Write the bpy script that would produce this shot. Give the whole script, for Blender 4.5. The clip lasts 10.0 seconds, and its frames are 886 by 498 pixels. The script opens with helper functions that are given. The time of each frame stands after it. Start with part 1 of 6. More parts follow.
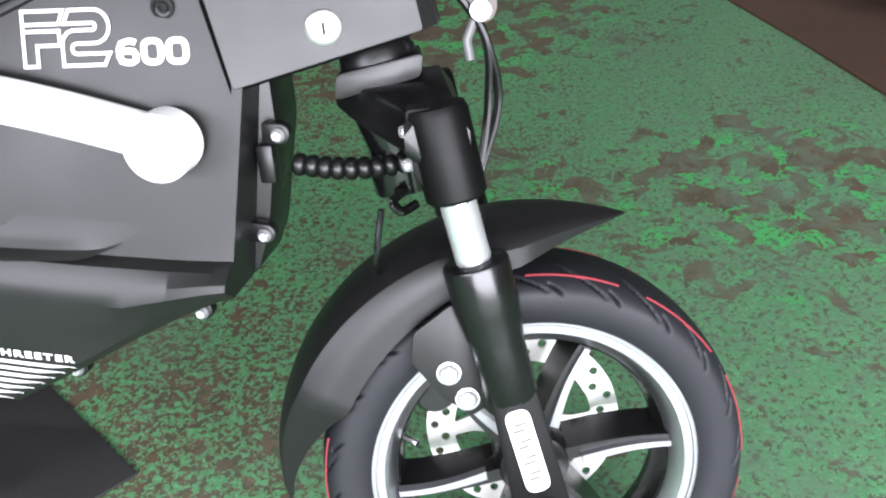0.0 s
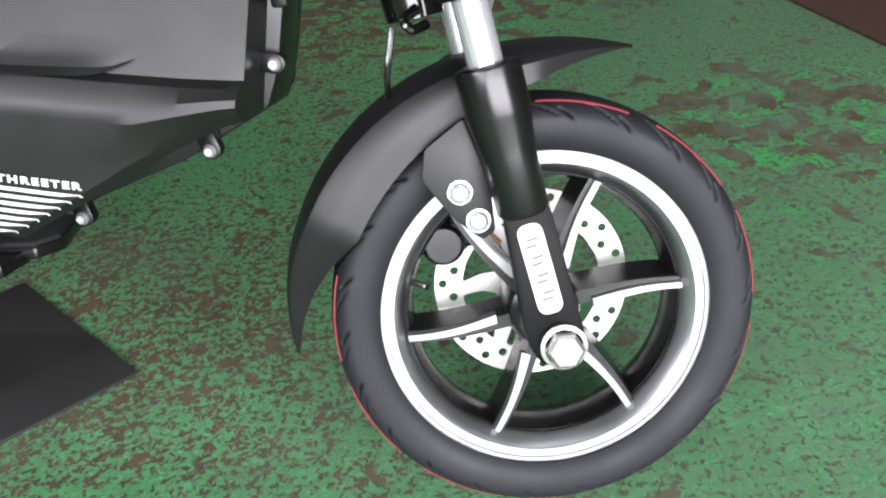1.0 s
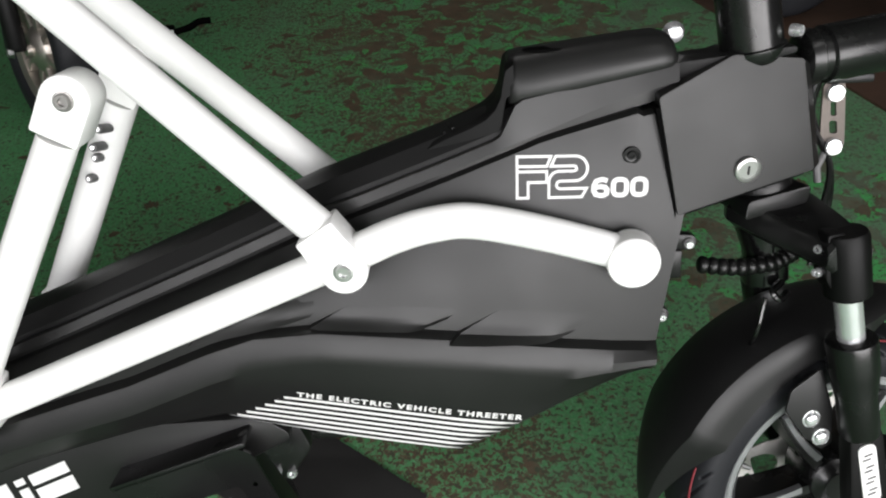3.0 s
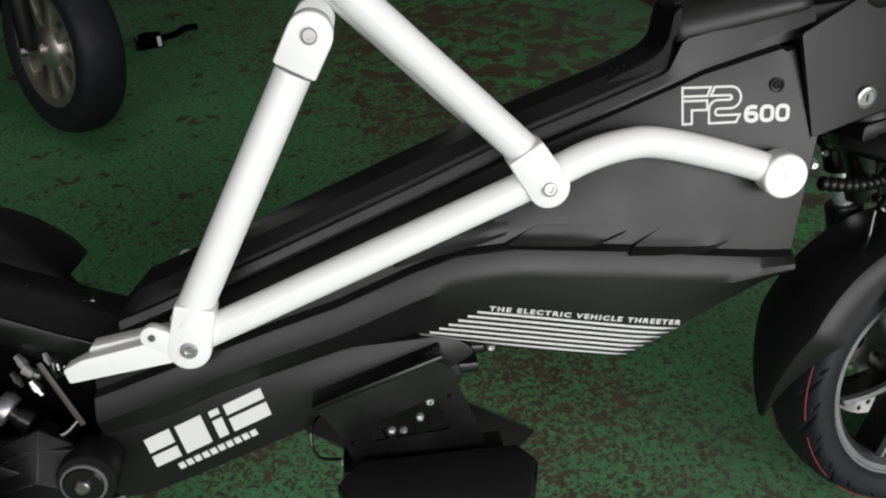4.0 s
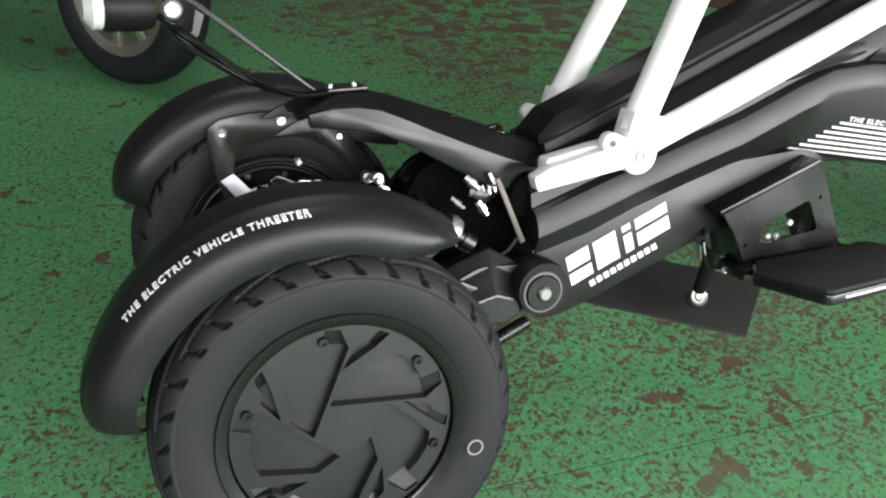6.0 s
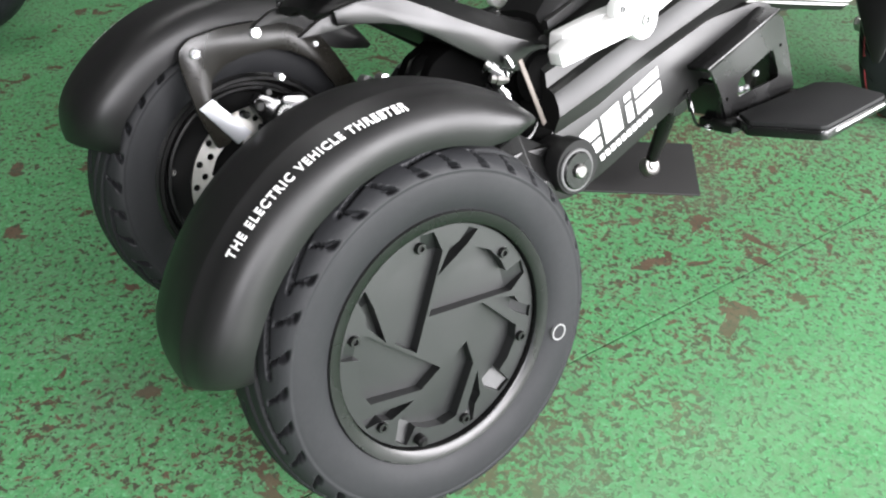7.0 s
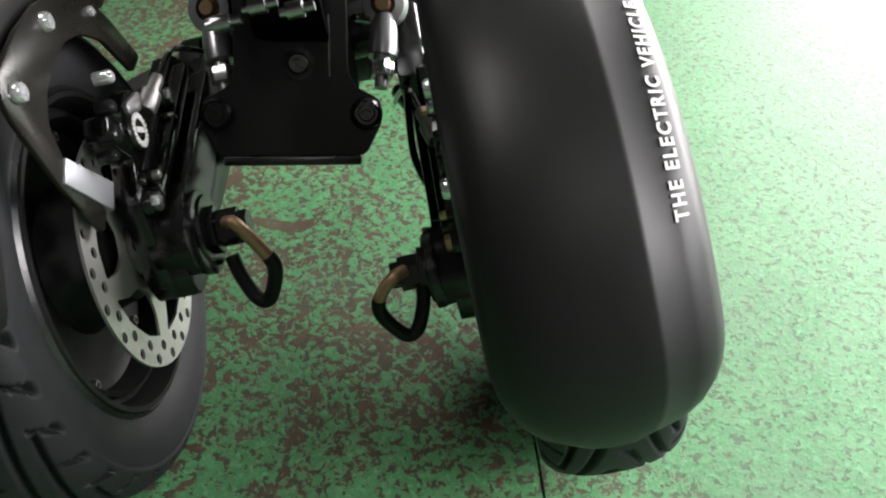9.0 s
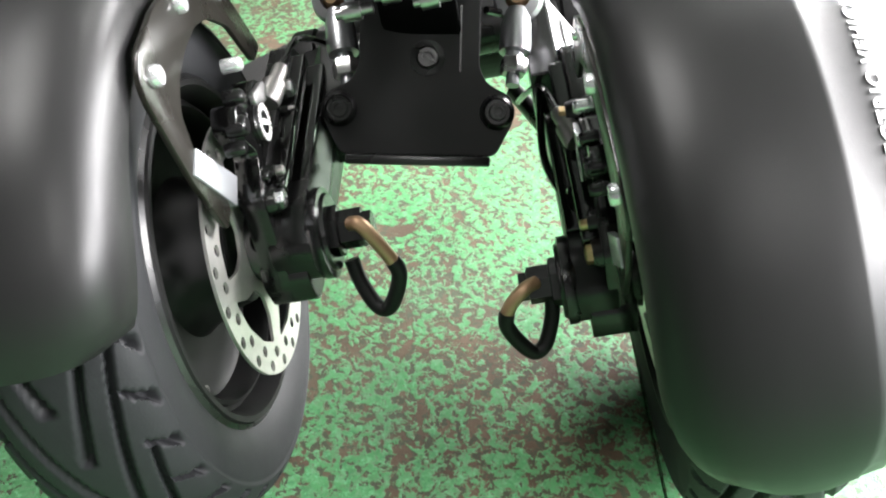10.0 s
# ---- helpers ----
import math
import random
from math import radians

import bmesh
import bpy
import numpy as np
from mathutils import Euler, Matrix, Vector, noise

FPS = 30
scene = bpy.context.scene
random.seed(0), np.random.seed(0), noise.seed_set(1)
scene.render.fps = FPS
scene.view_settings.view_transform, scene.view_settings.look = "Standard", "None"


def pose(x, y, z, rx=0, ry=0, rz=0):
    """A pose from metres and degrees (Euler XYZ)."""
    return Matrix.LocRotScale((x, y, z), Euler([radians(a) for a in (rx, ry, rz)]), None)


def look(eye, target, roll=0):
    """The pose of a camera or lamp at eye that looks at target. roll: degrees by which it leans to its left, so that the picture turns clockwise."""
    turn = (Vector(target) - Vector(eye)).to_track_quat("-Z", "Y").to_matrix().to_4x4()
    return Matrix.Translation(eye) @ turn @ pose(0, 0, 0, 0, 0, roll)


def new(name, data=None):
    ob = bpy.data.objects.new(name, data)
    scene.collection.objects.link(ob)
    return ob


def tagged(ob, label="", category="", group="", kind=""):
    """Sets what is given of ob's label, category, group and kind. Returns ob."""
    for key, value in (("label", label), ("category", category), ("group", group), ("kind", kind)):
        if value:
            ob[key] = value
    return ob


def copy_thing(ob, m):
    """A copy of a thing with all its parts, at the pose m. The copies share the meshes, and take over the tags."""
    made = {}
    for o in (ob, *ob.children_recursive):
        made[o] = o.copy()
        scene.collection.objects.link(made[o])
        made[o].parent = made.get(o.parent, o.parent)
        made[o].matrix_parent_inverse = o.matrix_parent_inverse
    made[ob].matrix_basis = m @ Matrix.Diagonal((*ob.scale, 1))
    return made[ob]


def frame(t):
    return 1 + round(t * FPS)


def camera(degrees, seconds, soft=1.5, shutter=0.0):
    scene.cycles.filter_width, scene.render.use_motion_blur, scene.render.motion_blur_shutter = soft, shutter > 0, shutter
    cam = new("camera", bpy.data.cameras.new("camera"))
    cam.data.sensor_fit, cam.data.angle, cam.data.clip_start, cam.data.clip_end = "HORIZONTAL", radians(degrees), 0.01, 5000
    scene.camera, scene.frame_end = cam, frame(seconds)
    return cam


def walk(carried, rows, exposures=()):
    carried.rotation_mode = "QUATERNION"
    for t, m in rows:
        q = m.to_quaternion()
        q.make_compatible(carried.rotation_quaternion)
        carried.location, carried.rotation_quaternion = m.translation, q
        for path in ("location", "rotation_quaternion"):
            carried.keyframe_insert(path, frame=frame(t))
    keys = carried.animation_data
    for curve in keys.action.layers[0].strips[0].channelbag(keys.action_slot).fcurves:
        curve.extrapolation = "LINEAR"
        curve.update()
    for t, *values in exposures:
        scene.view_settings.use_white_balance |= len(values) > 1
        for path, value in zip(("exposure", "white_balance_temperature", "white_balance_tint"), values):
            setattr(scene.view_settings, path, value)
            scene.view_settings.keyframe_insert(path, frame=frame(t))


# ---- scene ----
cam = camera(55.0, 10.0, soft=2.1)
PATH = [
    (0, (0.05, -0.462, 0.774), (-0.264, 1.156, -0.359), -7.4),
    (0.5, (0.068, -0.511, 0.672), (-0.264, 1.134, -0.416), -7.4),
    (1, (0.031, -0.556, 0.634), (-0.263, 1.11, -0.433), -7.1),
    (1.5, (-0.111, -0.568, 0.726), (-0.328, 1.087, -0.376), -5.8),
    (2, (-0.199, -0.525, 0.91), (-0.396, 1.086, -0.258), -5.9),
    (2.2, (-0.225, -0.509, 0.957), (-0.41, 1.088, -0.232), -5.7),
    (3.3, (-0.466, -0.652, 1.009), (-0.522, 0.975, -0.153), -3.8),
    (3.5, (-0.529, -0.678, 1.006), (-0.533, 0.957, -0.145), -3.4),
    (4, (-0.696, -0.742, 0.985), (-0.561, 0.905, -0.142), -1.5),
    (4.5, (-0.875, -0.802, 0.951), (-0.646, 0.853, -0.147), -0.3),
    (5, (-1.049, -0.853, 0.885), (-0.736, 0.805, -0.188), 0.6),
    (5.5, (-1.247, -0.852, 0.849), (-0.818, 0.792, -0.206), 1.8),
    (5.7, (-1.337, -0.836, 0.832), (-0.844, 0.792, -0.22), 2.4),
    (6.8, (-1.62, -0.71, 0.76), (-0.75, 0.693, -0.369), 2.2),
    (7, (-1.68, -0.667, 0.742), (-0.702, 0.631, -0.423), 2.3),
    (7.5, (-1.799, -0.534, 0.728), (-0.526, 0.428, -0.478), 1.8),
    (8, (-1.848, -0.369, 0.702), (-0.399, 0.168, -0.568), 1.4),
    (8.5, (-1.85, -0.169, 0.671), (-0.351, -0.038, -0.647), 1.8),
    (9, (-1.829, 0.004, 0.621), (-0.317, -0.134, -0.68), 2.2),
    (9.5, (-1.796, 0.047, 0.593), (-0.28, -0.079, -0.705), 2.4),
    (10, (-1.79, 0.063, 0.588), (-0.26, 0.042, -0.701), 1.5),
]
EXPO = [(0.0, 0.29, 6050, 13), (0.5, 0.14, 6150, 13), (1.0, -0.1, 6250, 13), (1.5, -0.3, 6400, 11), (2.2, -0.38, 6500, 10), (3.3, -1.3, 6500, 9), (4.0, -1.65, 6500, 9), (4.5, -1.75, 6500, 9), (5.0, -1.48, 6500, 8), (5.7, -0.68, 6500, 6), (6.8, 0.42, 6400, 10), (7.5, 0.54, 6450, 13), (8.0, 0.48, 6550, 14), (8.5, 0.35, 6500, 14), (9.0, 0.42, 6600, 11), (9.5, 1.23, 6500, 10), (10.0, 1.98, 6500, 9)]
walk(cam, [(t, look(eye, target, roll)) for t, eye, target, roll in PATH], EXPO)

# ---- world and light ----
world = bpy.data.worlds.new("sky")
scene.world = world
world.use_nodes = True
wn = world.node_tree.nodes
sky = wn.new("ShaderNodeTexSky")
sky.sky_type, sky.sun_disc = "NISHITA", False
sky.sun_elevation, sky.sun_rotation = radians(50), radians(180)
world.node_tree.links.new(sky.outputs[0], wn["Background"].inputs[0])
wn["Background"].inputs[1].default_value = 0.1


def area_lamp(name, m, sx, sy, power, colour=(1, 1, 1)):
    data = bpy.data.lights.new(name, "AREA")
    data.shape, data.size, data.size_y, data.energy, data.color = "RECTANGLE", sx, sy, power, colour
    ob = new(name, data)
    ob.matrix_world = m
    return ob


# daylight through the wide open shop front, on the near side of the scooter
area_lamp("daylight_opening", look((1.5, -3.7, 1.5), (-0.5, 0.3, 0.4)), 5.2, 2.2, 720, (1.0, 0.97, 0.98))
# added unseen fill lamp that brightens the fairing and rear mudguards
area_lamp("daylight_transom", look((-2.5, -3.7, 2.25), (-0.9, 0.2, 0.4)), 2.8, 0.9, 190, (1.0, 0.97, 0.98))
# added unseen fill lamps overhead, each tuned to lift a dark area
for lx, ly, power in ((-3.1, -0.1, 7), (-1.1, 1.4, 18), (0.8, -0.5, 9)):
    area_lamp("ceiling_tube", look((lx, ly, 2.72), (lx, ly + 0.001, 0.0)), 1.2, 0.25, power, (1.0, 0.98, 0.97))

# ---- materials ----
def mat(name, colour, rough=0.5, metal=0.0, spec=0.5, grain=0.0, grain_scale=200.0, bump=0.0, bump_scale=400.0, wear=0.0, coat=0.0, rvar=0.0):
    m = bpy.data.materials.new(name)
    m.use_nodes = True
    nt = m.node_tree
    b = nt.nodes["Principled BSDF"]
    b.inputs["Base Color"].default_value = (*colour, 1)
    b.inputs["Roughness"].default_value = rough
    b.inputs["Metallic"].default_value = metal
    b.inputs["Specular IOR Level"].default_value = spec
    b.inputs["Coat Weight"].default_value = coat
    b.inputs["Coat Roughness"].default_value = 0.08
    tc = nt.nodes.new("ShaderNodeTexCoord")

    def noise_tex(scale, detail=4.0):
        n = nt.nodes.new("ShaderNodeTexNoise")
        n.inputs["Scale"].default_value = scale
        n.inputs["Detail"].default_value = detail
        nt.links.new(tc.outputs["Object"], n.inputs["Vector"])
        return n

    if grain or wear:
        n1, n2 = noise_tex(grain_scale), noise_tex(9.0, 6.0)
        mix = nt.nodes.new("ShaderNodeMix")
        mix.data_type = "RGBA"
        mix.inputs[6].default_value = (*[c * (1 - grain) for c in colour], 1)
        mix.inputs[7].default_value = (*[min(1, c * (1 + grain) + 0.02 * wear) for c in colour], 1)
        add = nt.nodes.new("ShaderNodeMath")
        add.operation = "MULTIPLY_ADD"
        add.inputs[1].default_value = 0.5
        nt.links.new(n1.outputs["Fac"], add.inputs[0])
        half = nt.nodes.new("ShaderNodeMath")
        half.operation = "MULTIPLY"
        half.inputs[1].default_value = 0.5
        nt.links.new(n2.outputs["Fac"], half.inputs[0])
        nt.links.new(half.outputs[0], add.inputs[2])
        nt.links.new(add.outputs[0], mix.inputs[0])
        nt.links.new(mix.outputs[2], b.inputs["Base Color"])
    if rvar:
        n3 = noise_tex(14.0, 8.0)
        mr = nt.nodes.new("ShaderNodeMapRange")
        mr.inputs[1].default_value, mr.inputs[2].default_value = 0.3, 0.7
        mr.inputs[3].default_value, mr.inputs[4].default_value = max(0.02, rough - rvar), min(1, rough + rvar)
        nt.links.new(n3.outputs["Fac"], mr.inputs[0])
        nt.links.new(mr.outputs[0], b.inputs["Roughness"])
    if bump:
        n4 = noise_tex(bump_scale, 3.0)
        bp = nt.nodes.new("ShaderNodeBump")
        bp.inputs["Strength"].default_value = bump
        bp.inputs["Distance"].default_value = 0.001
        nt.links.new(n4.outputs["Fac"], bp.inputs["Height"])
        nt.links.new(bp.outputs[0], b.inputs["Normal"])
    return m


BODY = mat("satin_black_plastic", (0.008, 0.008, 0.0078), 0.4, spec=0.37, grain=0.15, bump=0.05, bump_scale=900, rvar=0.05)
MATTE = mat("matte_black_plastic", (0.0055, 0.0055, 0.0055), 0.48, spec=0.2, grain=0.2, bump=0.1, bump_scale=1200, rvar=0.06)
GUARD = mat("mudguard_plastic", (0.0082, 0.008, 0.0082), 0.42, spec=0.36, grain=0.15, bump=0.06, bump_scale=1500, rvar=0.05)
GLOSS = mat("gloss_black_paint", (0.003, 0.003, 0.003), 0.14, coat=0.3, rvar=0.05)
SEMI = mat("semi_gloss_black_steel", (0.0045, 0.0045, 0.0045), 0.28, rvar=0.08, grain=0.2)
RUBBER = mat("tyre_rubber", (0.0125, 0.013, 0.0145), 0.58, spec=0.22, grain=0.25, bump=0.15, bump_scale=700, wear=0.3, rvar=0.08)
SLICK = mat("front_tyre_rubber", (0.0115, 0.012, 0.0145), 0.55, spec=0.25, grain=0.25, bump=0.15, bump_scale=700, wear=0.2, rvar=0.08)
WHITE = mat("white_enamel", (0.8, 0.8, 0.788), 0.36, grain=0.06, grain_scale=45.0, rvar=0.06)
DECAL = mat("white_print", (0.66, 0.66, 0.65), 0.5, grain=0.05)
POLISH = mat("polished_rim_step", (0.5, 0.5, 0.52), 0.34, metal=1.0, grain=0.05, rvar=0.04)
ZINC = mat("zinc_plate", (0.45, 0.45, 0.44), 0.3, metal=0.85, grain=0.08, rvar=0.08)
SILVER = mat("machined_aluminium", (0.36, 0.36, 0.375), 0.36, metal=0.9, grain=0.05, rvar=0.08)
BLACK = mat("deep_black_enamel", (0.0025, 0.0025, 0.0025), 0.5, spec=0.14, grain=0.2, rvar=0.08)
# flat black, also the painted shade of the seam and finger recess
GAP = mat("shut_line_rubber", (0.0012, 0.0012, 0.0012), 0.9, spec=0.05)
CHROME = mat("chrome", (0.76, 0.77, 0.78), 0.24, metal=0.75, rvar=0.08)
CASE = mat("deep_black_plastic", (0.0035, 0.0035, 0.0035), 0.33, spec=0.4, grain=0.2, rvar=0.08)
STEEL = mat("zinc_steel", (0.5, 0.5, 0.5), 0.34, metal=1.0, grain=0.15, rvar=0.1)
BOLT = mat("dull_bolt_steel", (0.3, 0.29, 0.28), 0.42, metal=1.0, grain=0.2, rvar=0.1)
DISC = mat("brake_disc_steel", (0.66, 0.65, 0.62), 0.45, metal=1.0, grain=0.2, rvar=0.1)
GOLD = mat("yellow_zinc_bolt", (0.5, 0.38, 0.2), 0.35, metal=0.9, grain=0.15)
BRASS = mat("bronze_sleeve", (0.3, 0.19, 0.11), 0.4, metal=0.6, grain=0.2)
RED = mat("red_rubber_line", (0.2, 0.018, 0.026), 0.7, grain=0.2)
REDLENS = mat("red_lens", (0.4, 0.01, 0.01), 0.12, coat=0.4)
CLEAR = mat("clear_lens", (0.5, 0.5, 0.48), 0.1, coat=0.5)
MATRUB = mat("rubber_mat", (0.006, 0.0056, 0.005), 0.75, grain=0.3, bump=0.3, bump_scale=300, wear=0.4)
GRIP = mat("footboard_grip", (0.009, 0.009, 0.0095), 0.7, spec=0.35, grain=0.35, bump=0.5, bump_scale=900)
BRONZE = mat("brushed_alloy_wheel", (0.6, 0.55, 0.5), 0.36, metal=0.95, grain=0.2, rvar=0.1)
WALL = mat("dark_wall", (0.06, 0.06, 0.06), 0.8, grain=0.3, grain_scale=20)
CEIL = mat("ceiling_paint", (0.09, 0.092, 0.09), 0.8, grain=0.1, grain_scale=20)
TEAL = mat("teal_plastic", (0.01, 0.16, 0.15), 0.45)
HUBCAP = mat("hub_cover_plastic", (0.0105, 0.0112, 0.0112), 0.4, grain=0.2, bump=0.12, bump_scale=900, rvar=0.06)
GREYM = mat("grey_mark", (0.22, 0.22, 0.22), 0.6)
BROWN = mat("brown_floor", (0.05, 0.025, 0.014), 0.7, grain=0.5, grain_scale=30, bump=0.4, bump_scale=60)
GREYP = mat("grey_plastic", (0.1, 0.1, 0.1), 0.5, grain=0.2)
ARCHM = mat("dark_satin_plate", (0.011, 0.01, 0.008), 0.3, spec=0.4, grain=0.2, rvar=0.08)
PALE = mat("bare_aluminium_strap", (0.5, 0.51, 0.54), 0.4, metal=0.75, grain=0.05)
BRACKET = mat("dull_bracket_steel", (0.1, 0.085, 0.075), 0.5, metal=0.5, grain=0.25, rvar=0.1)
CAST = mat("grey_cast_alloy", (0.022, 0.022, 0.022), 0.36, metal=0.8, grain=0.2, rvar=0.1)


def floor_material():
    m = bpy.data.materials.new("worn_green_floor_paint")
    m.use_nodes = True
    nt = m.node_tree
    L = nt.links.new
    b = nt.nodes["Principled BSDF"]
    tc = nt.nodes.new("ShaderNodeTexCoord")

    def tex(scale, detail=6.0, rough=0.55, dist=0.0):
        n = nt.nodes.new("ShaderNodeTexNoise")
        n.inputs["Scale"].default_value, n.inputs["Detail"].default_value = scale, detail
        n.inputs["Roughness"].default_value, n.inputs["Distortion"].default_value = rough, dist
        L(tc.outputs["Object"], n.inputs["Vector"])
        return n.outputs["Fac"]

    def rng(src, a, c, lo=0.0, hi=1.0):
        r = nt.nodes.new("ShaderNodeMapRange")
        r.inputs[1].default_value, r.inputs[2].default_value = a, c
        r.inputs[3].default_value, r.inputs[4].default_value = lo, hi
        L(src, r.inputs[0])
        return r.outputs[0]

    def op(kind, x, y):
        n = nt.nodes.new("ShaderNodeMath")
        n.operation = kind
        for k, v in enumerate((x, y)):
            if isinstance(v, (int, float)):
                n.inputs[k].default_value = v
            else:
                L(v, n.inputs[k])
        return n.outputs[0]

    def mixc(fac, a, c):
        n = nt.nodes.new("ShaderNodeMix")
        n.data_type = "RGBA"
        L(fac, n.inputs[0])
        for k, v in ((6, a), (7, c)):
            if isinstance(v, tuple):
                n.inputs[k].default_value = (*v, 1)
            else:
                L(v, n.inputs[k])
        return n.outputs[2]

    area = tex(1.9, 4.0)
    mid = tex(13.0, 6.0, 0.62)
    chips = tex(72.0, 5.0, 0.62, 0.5)
    fine = tex(160.0, 4.0, 0.6, 0.4)
    patch = tex(6.5, 9.0, 0.66, 0.3)
    grit = tex(520.0, 3.0)
    def near(x, y, r0, r1, hi, lo):
        d = nt.nodes.new("ShaderNodeVectorMath")
        d.operation = "DISTANCE"
        d.inputs[1].default_value = (x, y, 0)
        L(tc.outputs["Object"], d.inputs[0])
        return rng(op("ADD", d.outputs["Value"], op("MULTIPLY", mid, 0.3)), r0, r1, hi, lo)

    # small flakes everywhere, their number drifting from place to place, and some larger bare patches
    limit = op("ADD", rng(area, 0.3, 0.7, 0.045, -0.05), rng(mid, 0.3, 0.7, 0.035, -0.035))
    front = nt.nodes.new("ShaderNodeSeparateXYZ")
    L(tc.outputs["Object"], front.inputs[0])
    ahead = rng(op("ADD", front.outputs[0], op("MULTIPLY", mid, 0.3)), -0.25, 0.35)
    limit = op("ADD", limit, op("MULTIPLY", ahead, 0.032))
    limit = op("ADD", limit, near(-1.95, 1.05, 0.75, 1.45, 0.085, 0.0))
    score = op("ADD", op("MULTIPLY", chips, 0.7), op("MULTIPLY", fine, 0.3))
    tiny = tex(115.0, 5.0, 0.62, 0.5)
    small = op("MAXIMUM", rng(op("SUBTRACT", score, limit), 0.547, 0.563), rng(op("SUBTRACT", tiny, op("MULTIPLY", limit, 1.2)), 0.54, 0.57))
    large = rng(op("ADD", patch, op("SUBTRACT", op("MULTIPLY", op("SUBTRACT", chips, 0.5), 0.16), op("MULTIPLY", ahead, 0.05))), 0.658, 0.668)
    # the wide flaked areas past the front wheel and at the back
    spot = op("MAXIMUM", near(0.36, 0.8, 0.3, 0.52, 0.1, -0.02), op("MAXIMUM", near(-0.35, 1.85, 0.5, 0.95, 0.1, -0.02), near(0.0, 0.75, 0.22, 0.45, 0.075, -0.02)))
    wide = tex(14.0, 9.0, 0.62, 0.6)
    large2 = rng(op("ADD", wide, spot), 0.592, 0.6)
    # a fresher second coat shows beside the flaked areas
    coat = op("MULTIPLY", rng(op("ADD", tex(19.0, 10.0, 0.68, 0.5), op("MULTIPLY", spot, 0.5)), 0.575, 0.59), rng(spot, 0.0, 0.05))
    bare = op("MAXIMUM", small, op("MAXIMUM", large, large2))
    # towards the shop front the paint is sound, only pitted
    axes = nt.nodes.new("ShaderNodeSeparateXYZ")
    L(tc.outputs["Object"], axes.inputs[0])
    edge = op("ADD", axes.outputs[1], op("ADD", op("MULTIPLY", axes.outputs[0], 0.08), op("MULTIPLY", mid, 0.3)))
    sound = rng(edge, -0.27, -0.03, 0.0, 1.0)
    pits = rng(op("ADD", tiny, op("MULTIPLY", mid, 0.1)), 0.612, 0.626)
    keep = rng(op("SUBTRACT", sound, fine), -0.42, -0.3)
    bare = op("MULTIPLY", bare, keep)
    rub = rng(op("SUBTRACT", score, limit), 0.47, 0.55)
    green = mixc(rng(mid, 0.3, 0.7), (0.048, 0.19, 0.064), (0.085, 0.26, 0.105))
    green = mixc(rng(fine, 0.48, 0.68, 0.0, 0.6), green, (0.15, 0.32, 0.18))
    green = mixc(rng(tex(170.0, 4.0, 0.6, 0.8), 0.56, 0.66, 0.0, 0.7), green, (0.14, 0.4, 0.2))
    green = mixc(rng(tex(120.0, 4.0, 0.6, 0.8), 0.55, 0.66, 0.0, 0.6), green, (0.03, 0.13, 0.05))
    green = mixc(op("MULTIPLY", rub, 0.5), green, (0.09, 0.14, 0.075))
    green = mixc(op("MULTIPLY", coat, 0.85), green, (0.055, 0.33, 0.085))
    brown = mixc(rng(tex(25.0), 0.35, 0.65), (0.055, 0.035, 0.021), (0.11, 0.074, 0.047))
    brown = mixc(rng(grit, 0.4, 0.7), brown, (0.085, 0.06, 0.04))
    col = mixc(bare, green, brown)
    col = mixc(pits, col, (0.05, 0.055, 0.034))
    # the sound side is mixed towards a paler green
    col = mixc(op("MULTIPLY", op("SUBTRACT", 1.0, sound), rng(mid, 0.3, 0.7, 0.15, 0.5)), col, (0.125, 0.3, 0.145))
    dirt = op("ADD", rng(tex(4.0, 8.0, 0.7), 0.5, 0.75, 0.0, 0.45), op("MULTIPLY", ahead, rng(tex(30.0, 8.0, 0.7), 0.35, 0.6, 0.1, 0.6)))
    col = mixc(op("MULTIPLY", dirt, op("SUBTRACT", 1.0, op("MULTIPLY", coat, 0.8))), col, (0.1, 0.15, 0.1))
    b.inputs["Specular IOR Level"].default_value = 0.25
    L(col, b.inputs["Base Color"])
    L(op("ADD", rng(grit, 0.3, 0.7, 0.42, 0.6), op("MULTIPLY", bare, 0.25)), b.inputs["Roughness"])
    bp = nt.nodes.new("ShaderNodeBump")
    bp.inputs["Strength"].default_value, bp.inputs["Distance"].default_value = 0.6, 0.0012
    L(op("ADD", op("MULTIPLY", op("MAXIMUM", bare, pits), -1.0), op("ADD", op("MULTIPLY", grit, 0.35), op("MULTIPLY", op("SUBTRACT", 1.0, sound), op("ADD", op("MULTIPLY", tiny, 1.0), op("MULTIPLY", fine, 0.6))))), bp.inputs["Height"])
    L(bp.outputs[0], b.inputs["Normal"])
    return m


FLOOR = floor_material()

# ---- building helpers ----
def done(bm, m=None):
    if m is not None:
        bm.transform(m)
    bmesh.ops.recalc_face_normals(bm, faces=bm.faces)
    return bm


def part(name, bm, material, parent=None, label="", m=None, smooth=35):
    """Links a bmesh as one mesh object, under a thing or a part."""
    me = bpy.data.meshes.new(name)
    done(bm)
    bm.to_mesh(me)
    bm.free()
    me.materials.append(material)
    if smooth:
        me.shade_smooth()
        me.set_sharp_from_angle(angle=radians(smooth))
    ob = new(name, me)
    if parent is not None:
        ob.parent = parent
    if m is not None:
        ob.matrix_local = m
    if label:
        ob["label"] = label
    return ob


def again(ob, parent, m, name=None):
    """A part again, at another place, on the same mesh."""
    o = new(name or ob.name.split(".")[0], ob.data)
    o.parent = parent
    o.matrix_local = m
    if "label" in ob:
        o["label"] = ob["label"]
    return o


